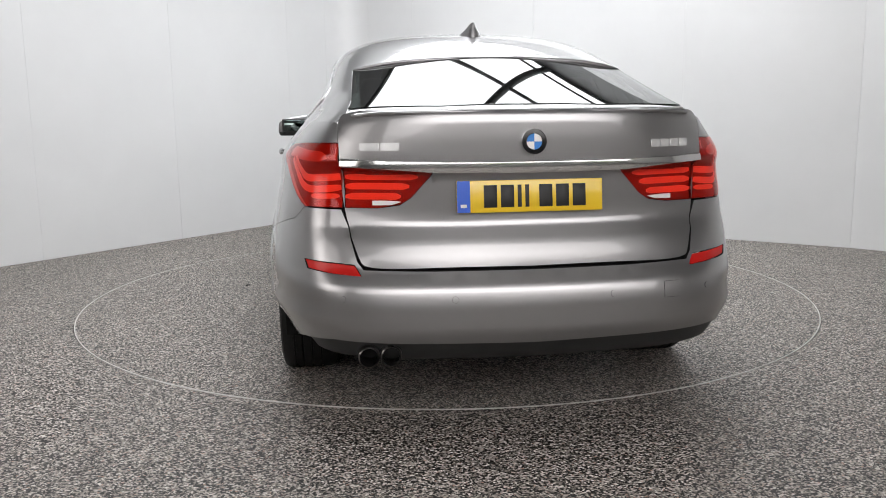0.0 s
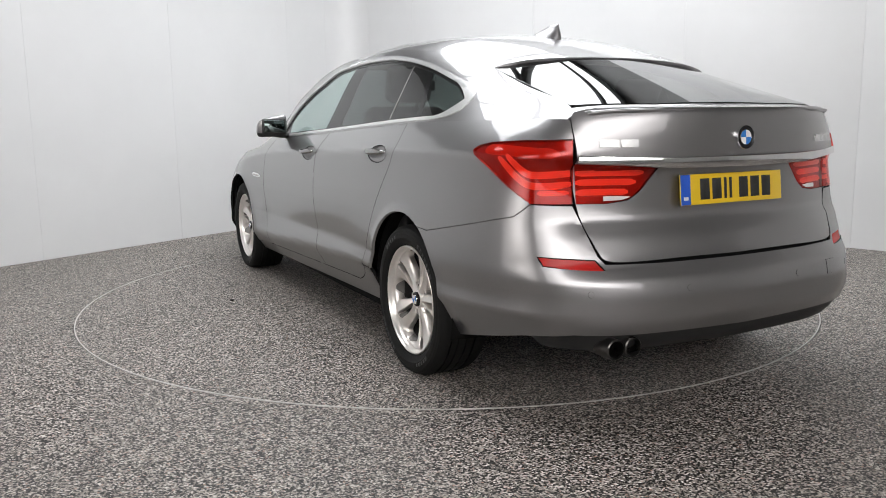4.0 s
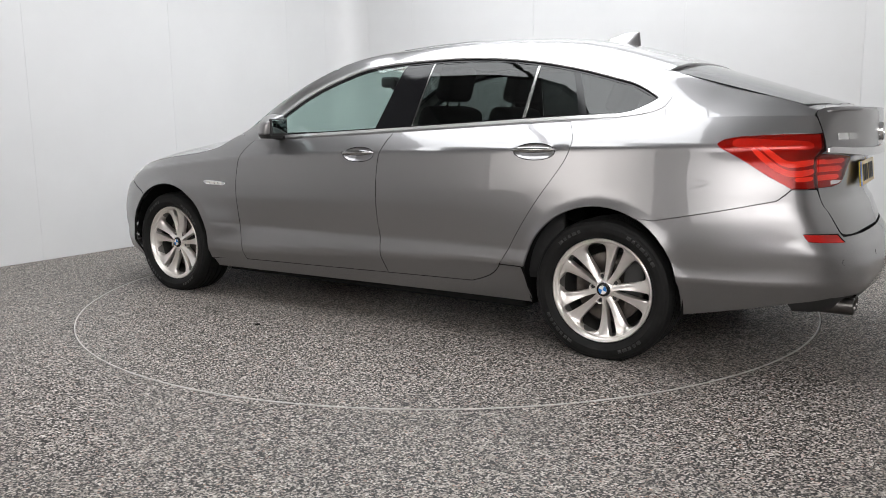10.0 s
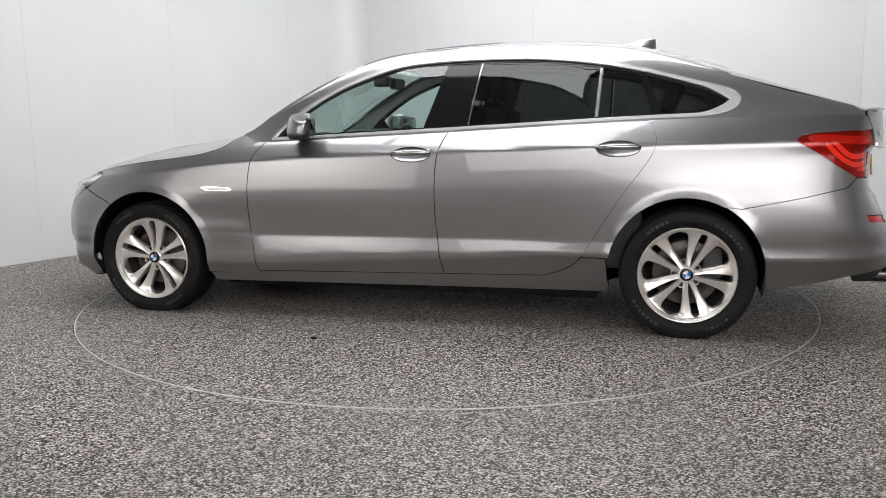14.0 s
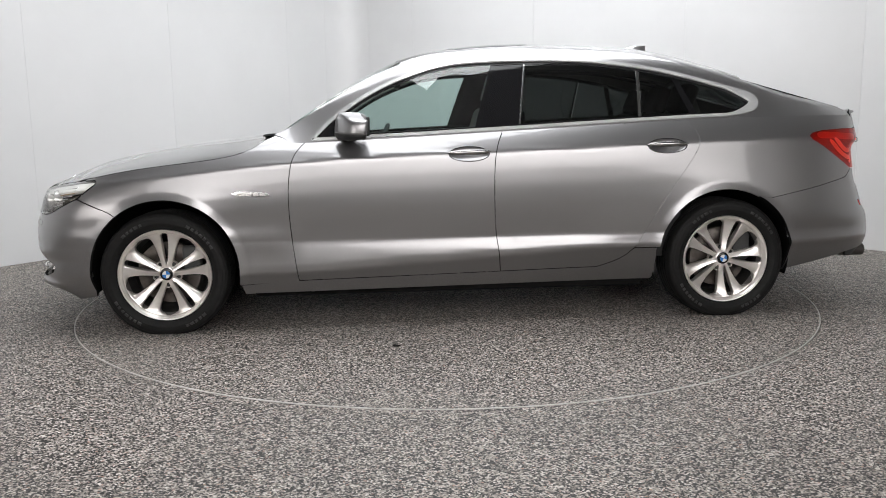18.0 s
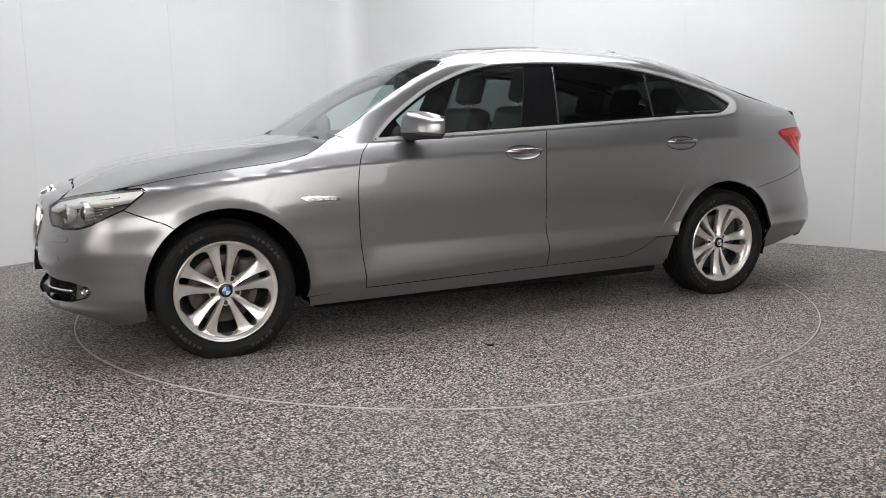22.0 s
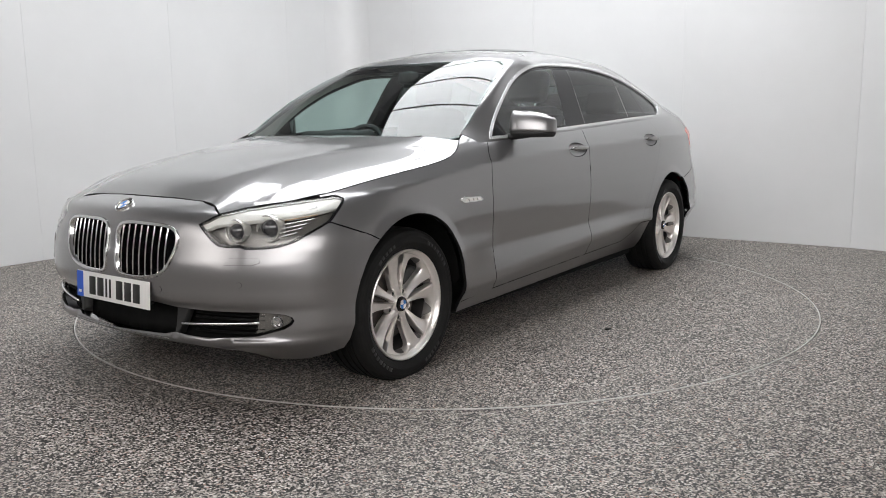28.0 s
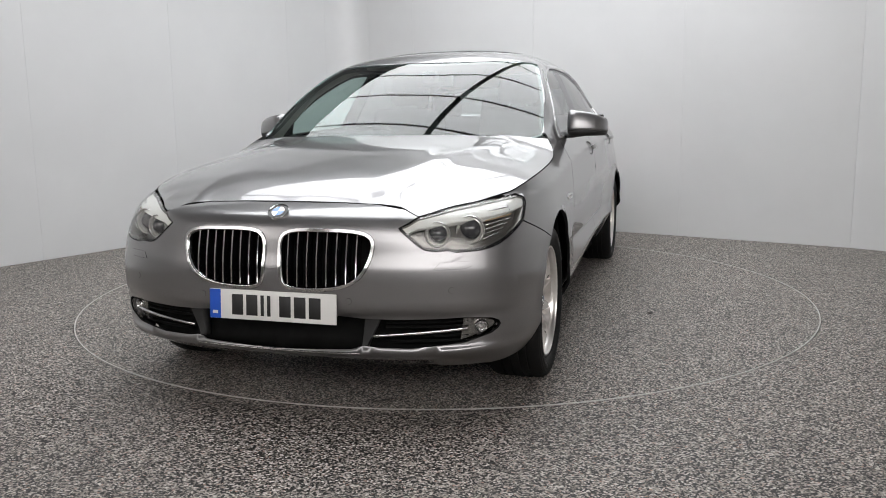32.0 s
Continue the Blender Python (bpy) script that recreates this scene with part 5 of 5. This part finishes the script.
def build_rear():
    tail_lamps()
    bar = on_tail([(0, .962), (.3, .963), (.5, .968), (.652, .978), (.652, .952), (.5, .944), (.33, .930), (0, .926)])
    def rounded_strip(p):
        q = tail_map(np.stack([p[:, 0], np.full(len(p), .972)], -1))
        q[:, 2] = p[:, 1]
        q[:, 0] -= .002 + .009 * np.sqrt(np.clip(1 - ((p[:, 1] - .951) / .029) ** 2, 0, 1))
        return q
    panel("chrome_strip", two_sided(bar), rounded_strip, CHROME, tailgate, "bright chrome strip across the tailgate", gap=.012, lift=.002, lip=.012, shrink=0)
    plate("rear_plate", Matrix.Translation((-2.437, 0, .842)) @ Matrix.Rotation(radians(6), 4, "Y"), YELLOW, "yellow number plate with blue band, writing as bars")
    roundel(Matrix.Translation((-2.489, 0, 1.030)) @ Matrix.Rotation(radians(180), 4, "Z") @ Matrix.Rotation(radians(-4), 4, "Y"), .044)
    for words, y0, d in (((.062, .060), .585, -1), ((.032, .032, .034, .034), -.435, -1)):
        y = y0
        for w in words:
            s = on_tail([(y, 1.005), (y + d * w, 1.005), (y + d * w, 1.030), (y, 1.030)])
            panel("badge_bar", s, tail_map, EMBLEM, tailgate, "chrome badge bar", gap=.02, lift=.005, lip=.004, shrink=0)
            y += d * (w + .008)
    for y in (.535, .612):
        bm = lathe_bm([(.030, .10), (.030, -.05), (.033, -.058), (.037, -.054), (.038, -.04), (.037, .10)], 28, "x")
        bmesh.ops.translate(bm, vec=(-2.430, y - .035, .300), verts=bm.verts)
        part("exhaust_tip", bm, EXHAUST, car, "dark chrome exhaust tip")
    for y in (.66, .28):
        for side in (1, -1):
            sensor(tail_map, side * float(abs(at_y(np.array(y), np.array(.50), True))), .50)
    tow = on_tail([(-.475, .475), (-.535, .475), (-.535, .53), (-.475, .53)])
    panel("tow_cover", tow, tail_map, PAINT, car, "square tow eye cover", gap=.02, lift=.0015, lip=.002, shrink=0)


LAMP_GREY = mat("lamp_inside", (0.20, 0.192, 0.18), 0.20, 0.5)
LAMP_BROW = mat("lamp_brow", (0.78, 0.78, 0.75), 0.25, 0.05)
LAMP_RING = mat("pale_ring", (0.62, 0.61, 0.59), 0.16, 0.5)
LENS = mat("projector_glass", (0.05, 0.05, 0.055), 0.02, 0.0, Coat_Weight=1.0)
EXHAUST = mottled("dark_chrome", (0.10, 0.095, 0.09), (0.16, 0.15, 0.145), 20.0, 0.22, 0.35, metal=1.0)


def build_wheel(at, spin):
    """One road wheel, its outer face towards +y, its axle at the origin; spin turns the rim."""
    w = new("wheel")
    w.parent = car
    w["label"] = "silver double-spoke alloy wheel with black tyre"
    R = .336
    tread = [(.272, -.118), (.30, -.122), (.326, -.110), (.334, -.088)]
    for c in (-.05, -.012, .028, .062):
        tread += [(R, c - .012), (R, c - .005), (R - .008, c - .004), (R - .008, c + .004), (R, c + .005)]
    tread += [(.3345, .082), (.331, .098), (.322, .111), (.314, .1145), (.312, .1165), (.306, .1175), (.300, .1185), (.298, .1200), (.288, .1210), (.276, .1205), (.274, .1190), (.262, .1150), (.252, .108), (.246, .101), (.240, .092), (.232, .085)]
    tyre = lathe_bm(tread, 84, "y", sharp=28)
    for v in tyre.verts:
        v.co.z = max(v.co.z, -at.translation.z + .001)
    part("tyre", tyre, RUBBER, w, "worn black tyre")
    for a0, n in ((48, 5), (118, 7), (228, 5), (300, 7)):
        for i in range(n):
            a = radians(a0 + i * 5.2)
            m = Matrix.Rotation(-a, 4, "Y") @ Matrix.Translation((.288, .1205, 0))
            part("sidewall_mark", block((.015, .003, .015 if i % 3 else .022), (0, 0, 0), .001, 1, m), SIDEWALL, w)
    part("rim", lathe_bm([(.236, .102), (.242, .100), (.240, .092), (.228, .086), (.222, .075), (.214, .02), (.206, -.10), (.20, -.11)], 64, "y"), ALLOY_INNER_SHADE, w)
    part("rim_lip", lathe_bm([(.2435, .098), (.2425, .104), (.239, .1065), (.235, .1055), (.2325, .0985), (.228, .0945), (.224, .088), (.222, .078)], 72, "y"), ALLOY, w, "bright rim edge")
    part("inner_barrel", lathe_bm([(.214, .03), (.20, -.06), (.17, -.085), (.03, -.09)], 48, "y"), ALLOY_DEEP_SHADE, w)
    part("brake_disc", lathe_bm([(.07, .0), (.165, .0), (.168, -.012), (.07, -.014), (.07, .0), (.06, .02), (.03, .02)], 48, "y"), DISC_METAL, w, "brake disc")
    part("caliper", block((.10, .055, .16), (-.125, -.004, .06), .015), STEEL_DARK, w, "brake caliper")
    turn = radians(spin)
    REACH = [.040, .047, .055, .065, .08, .10, .121, .144, .167, .185, .197, .206, .2125, .217, .220, .2225]
    radii = [.040, .047, .055, .065, .08, .10, .12, .14, .16, .175, .186, .194, .200, .2045, .2075, .210]
    for k in range(10):
        pair, which = divmod(k, 2)
        mid = 2 * math.pi * pair / 5 + math.pi / 2 + turn
        lean = (1 if which else -1)
        bm = bmesh.new()
        rows = []
        for r, r1 in zip(radii, REACH):
            a_out = radians(float(np.interp(r, [.040, .047, .055, .065, .08, .10, .14, .175, .186, .194, .200, .2045, .2075, .210], [35.9, 33.5, 30.5, 28.0, 25.4, 23.2, 20.9, 20.8, 21.4, 22.8, 25.2, 28.4, 31.6, 35.9])))
            a_in = float(np.interp(r, [.047, .065, .10, .14, .175, .194, .2045, .2075, .210], [.0006, .0058, .0112, .0152, .0176, .0180, .0160, .0108, .0006])) / r1
            y = .0665 - .007 * math.sin(math.pi * min(1, max(0, r - .047) / .15)) + .011 * (max(0, r - .047) / .16) ** 2
            row = []
            for u, v in ((0, -.040), (0, -.004), (.07, 0), (.30, -.0015), (.62, -.0055), (.88, -.0105), (1, -.016), (1, -.042)):
                ang = mid + lean * (a_in + (a_out - a_in) * u)
                ease = 1 - float(step(.196, .2095, r))
                row.append(bm.verts.new((r1 * math.cos(ang), y + (v * ease if v > -.03 else v), r1 * math.sin(ang))))
            rows.append(row)
        for p, q in zip(rows, rows[1:]):
            for i in range(7):
                bm.faces.new([p[i], p[i + 1], q[i + 1], q[i]])
            bm.faces.new([p[7], p[0], q[0], q[7]])
        bmesh.ops.recalc_face_normals(bm, faces=bm.faces)
        for f in bm.faces:
            f.smooth = True
        for e in bm.edges:
            if len(e.link_faces) == 2 and e.calc_face_angle(0) > radians(38):
                e.smooth = False
        part("spoke", bm, ALLOY, w)
    part("rim_face", lathe_bm([(.221, .035), (.2213, .0765), (.2230, .0795), (.2280, .0865), (.232, .096)], 72, "y"), ALLOY, w)
    part("hub", lathe_bm([(.0, .068), (.030, .068), (.038, .0655), (.044, .058), (.046, .03)], 40, "y"), ALLOY, w)
    part("centre_cap", lathe_bm([(.0, .0785), (.026, .0775), (.0315, .0745), (.0335, .0665)], 32, "y"), GLOSS_BLACK, w, "round centre cap")
    part("cap_ring", lathe_bm([(.0195, .0775), (.0205, .0805), (.0218, .0775)], 32, "y"), CHROME, w)
    for k in range(4):
        bm = bmesh.new()
        c = bm.verts.new((0, .0808, 0))
        ring_ = [bm.verts.new((.0198 * math.cos(t), .0803, .0198 * math.sin(t))) for t in np.linspace(k * math.pi / 2 + turn, (k + 1) * math.pi / 2 + turn, 6)]
        for u, v in zip(ring_, ring_[1:]):
            bm.faces.new([c, v, u])
        ext = bmesh.ops.extrude_face_region(bm, geom=bm.faces[:])
        bmesh.ops.translate(bm, vec=(0, -.002, 0), verts=[v for v in ext["geom"] if isinstance(v, bmesh.types.BMVert)])
        bmesh.ops.recalc_face_normals(bm, faces=bm.faces)
        part("cap_quarter", bm, BADGE_BLUE if k % 2 else BADGE_WHITE, w)
    for k in range(5):
        a = 2 * math.pi * k / 5 + math.pi / 2 + math.pi / 5 + turn
        at_bolt = (.060 * math.cos(a), 0, .060 * math.sin(a))
        bm = lathe_bm([(.0, .050), (.0085, .050), (.0115, .046), (.0115, .02)], 6, "y")
        bmesh.ops.translate(bm, vec=at_bolt, verts=bm.verts)
        part("wheel_bolt", bm, STEEL_DARK, w)
        bm = lathe_bm([(.0135, .03), (.0135, .0545), (.0165, .0575), (.0185, .050), (.0185, .03)], 20, "y")
        bmesh.ops.translate(bm, vec=at_bolt, verts=bm.verts)
        part("bolt_seat", bm, ALLOY, w)
    w.matrix_basis = at
    return w


def build_wheels():
    y, z = .795, .316
    build_wheel(pose(WHEELS_X[0], y, z), 0)
    build_wheel(pose(WHEELS_X[1], y + .012, z + .005), 22)
    build_wheel(pose(WHEELS_X[0], -y, z, 0, 0, 180), 11)
    build_wheel(pose(WHEELS_X[1], -y - .012, z + .005, 0, 0, 180), 51)


def cushion(size, at, bevel, m=None):
    return block(size, at, bevel, 4, m)


def build_interior():
    def seat(x, y, scale=1.0):
        s = new("seat")
        s.parent = car
        s["label"] = "black leather front seat with headrest"
        part("seat_base", cushion((.50, .50, .18), (x + .08, y, .52), .06), LEATHER, s)
        lean = Matrix.Translation((x - .20, y, .60)) @ Matrix.Rotation(radians(-16), 4, "Y")
        part("seat_back", cushion((.16, .50, .62), (0, 0, .29), .07, lean), LEATHER, s)
        part("headrest", cushion((.10, .27, .20), (.02, 0, .73), .045, lean), LEATHER, s)
        for k in (-.06, .06):
            part("headrest_post", tube([lean @ Vector((.01, k, .58)), lean @ Vector((.015, k, .66))], .007, 8), SATIN, s)
    seat(.02, .38)
    seat(.02, -.38)
    b = new("rear_bench")
    b.parent = car
    b["label"] = "black leather rear bench with three headrests"
    part("bench_base", cushion((.52, 1.28, .18), (-.90, 0, .55), .06), LEATHER, b)
    lean = Matrix.Translation((-1.17, 0, .62)) @ Matrix.Rotation(radians(-22), 4, "Y")
    part("bench_back", cushion((.16, 1.28, .56), (0, 0, .26), .07, lean), LEATHER, b)
    for y in (-.42, 0, .42):
        part("headrest", cushion((.09, .25, .17), (.02, y, .63), .04, lean), LEATHER, b)
    d = new("dashboard")
    d.parent = car
    d["label"] = "dark dashboard with instrument hood"
    part("dash_top", cushion((.52, 1.44, .16), (.80, 0, .915), .06), TRIM, d)
    part("dash_front", cushion((.22, 1.40, .36), (.64, 0, .74), .06), TRIM, d)
    part("instrument_hood", cushion((.24, .42, .09), (.62, -.38, 1.005), .04), TRIM, d)
    part("centre_screen", block((.02, .26, .10), (.585, 0, .965), .006, 2), GLOSS_BLACK, d)
    part("console", cushion((.85, .24, .22), (.18, 0, .56), .04), TRIM, car)
    wheel_m = Matrix.Translation((.43, -.38, .905)) @ Matrix.Rotation(radians(-24), 4, "Y")
    ring_ = [wheel_m @ Vector((0, .185 * math.cos(a), .185 * math.sin(a))) for a in np.linspace(0, 2 * math.pi, 33)[:-1]]
    sw = new("steering_wheel")
    sw.parent = car
    sw["label"] = "black leather steering wheel"
    part("wheel_ring", tube(ring_, .016, 10, True), LEATHER, sw)
    part("airbag_pad", cushion((.06, .18, .14), (.02, 0, 0), .025, wheel_m), TRIM, sw)
    for a in (0, 180, 270):
        e = Vector((0, .18 * math.cos(radians(a)), .18 * math.sin(radians(a))))
        part("wheel_spoke", tube([wheel_m @ (e * .3), wheel_m @ e], .014, 8), TRIM, sw)
    part("column", tube([(.46, -.38, .89), (.66, -.38, .81)], .04, 10), TRIM, car)
    im = new("inside_mirror")
    im.parent = car
    im["label"] = "black inside mirror under the roof edge"
    part("mirror_case", cushion((.035, .23, .07), (.30, 0, 1.335), .016), BLACK, im)
    part("mirror_foot", block((.10, .09, .07), (.40, 0, 1.355), .02), BLACK, im)
    for side in (1, -1):
        for x0, x1 in ((.86, -.20), (-.24, -1.25)):
            part("door_card", cushion((x0 - x1, .05, .66), ((x0 + x1) / 2, side * .80, .66), .02), TRIM, car)
    part("parcel_shelf", block((.85, 1.26, .03), (-1.85, 0, 1.03), .01), TRIM, car, "dark parcel shelf")
    part("cowl", block((.12, 1.16, .03), (1.06, 0, .975), .01), BLACK, car, "black scuttle panel")
    for y0, y1 in ((.56, .04), (-.02, -.56)):
        ys = np.linspace(y0, y1, 8)
        line = np.stack([1.075 - .20 * ys ** 2, ys], -1)
        pts = [tuple(q + [0, 0, .006]) for q in front_glass(line)]
        part("wiper", tube(pts, .0065, 8), BLACK, car, "black wiper blade")


def build_small():
    for x, z, door in ((*HANDLES[0], 0), (*HANDLES[1], 2)):
        handle(doors[door], x, z, 1)
        handle(doors[door + 1], x, z, -1)
    for side in (1, -1):
        door_mirror(side)
        headlamp(side)
        line = along_flank([(1.205, .742), (1.165, .750), (1.03, .744), (1.005, .728), (1.03, .722), (1.17, .725)])
        def fm(p, side=side):
            return flank_map(p) * [1, side, 1]
        panel("side_repeater", line, fm, CHROME, car, "chrome side repeater", gap=.02, lift=.004, lip=.006, shrink=0)
        line = along_flank([(1.175, .7375), (1.15, .742), (1.04, .738), (1.025, .729), (1.045, .7275), (1.16, .730)])
        panel("repeater_lens", line, fm, WHITE_LENS, car, "white lens", gap=.02, lift=.006, lip=.003, shrink=0)
        for x in (1.135, 1.095, 1.062):
            line = along_flank([(x + .007, .7385), (x, .7385), (x - .004, .7300), (x + .003, .7300)])
            panel("lens_divider", line, fm, HANDLE, car, "grey divider in the lens", gap=.02, lift=.0075, lip=.002, shrink=0)


build_shell()
build_glass()
build_roof_things()
build_front()
build_rear()
build_wheels()
build_interior()
build_small()


def floor_mark():
    """A small dark chip of dirt on the turntable."""
    bm = bmesh.new()
    rng = random.Random(4)
    ring_ = [bm.verts.new((.376 + (.016 + .008 * rng.random()) * math.cos(a), 1.326 + (.010 + .006 * rng.random()) * math.sin(a), .004)) for a in np.linspace(0, 2 * math.pi, 10)[:-1]]
    top_ = bm.faces.new(ring_)
    ext = bmesh.ops.extrude_face_region(bm, geom=[top_])
    bmesh.ops.translate(bm, vec=(0, 0, -.004), verts=[v for v in ext["geom"] if isinstance(v, bmesh.types.BMVert)])
    bmesh.ops.recalc_face_normals(bm, faces=bm.faces)
    part("dark_mark", bm, RUBBER, turntable, "small dark smudge")


floor_mark()


def motions():
    """The turntable and the car on it turn steadily."""
    rows = [(t, Matrix.Rotation(radians(heading(t)), 4, "Z")) for t in range(0, 33, 2)]
    walk(turntable, rows)
    walk(car, [(t, m @ pose(0, CENTRE, 0)) for t, m in rows])


motions()
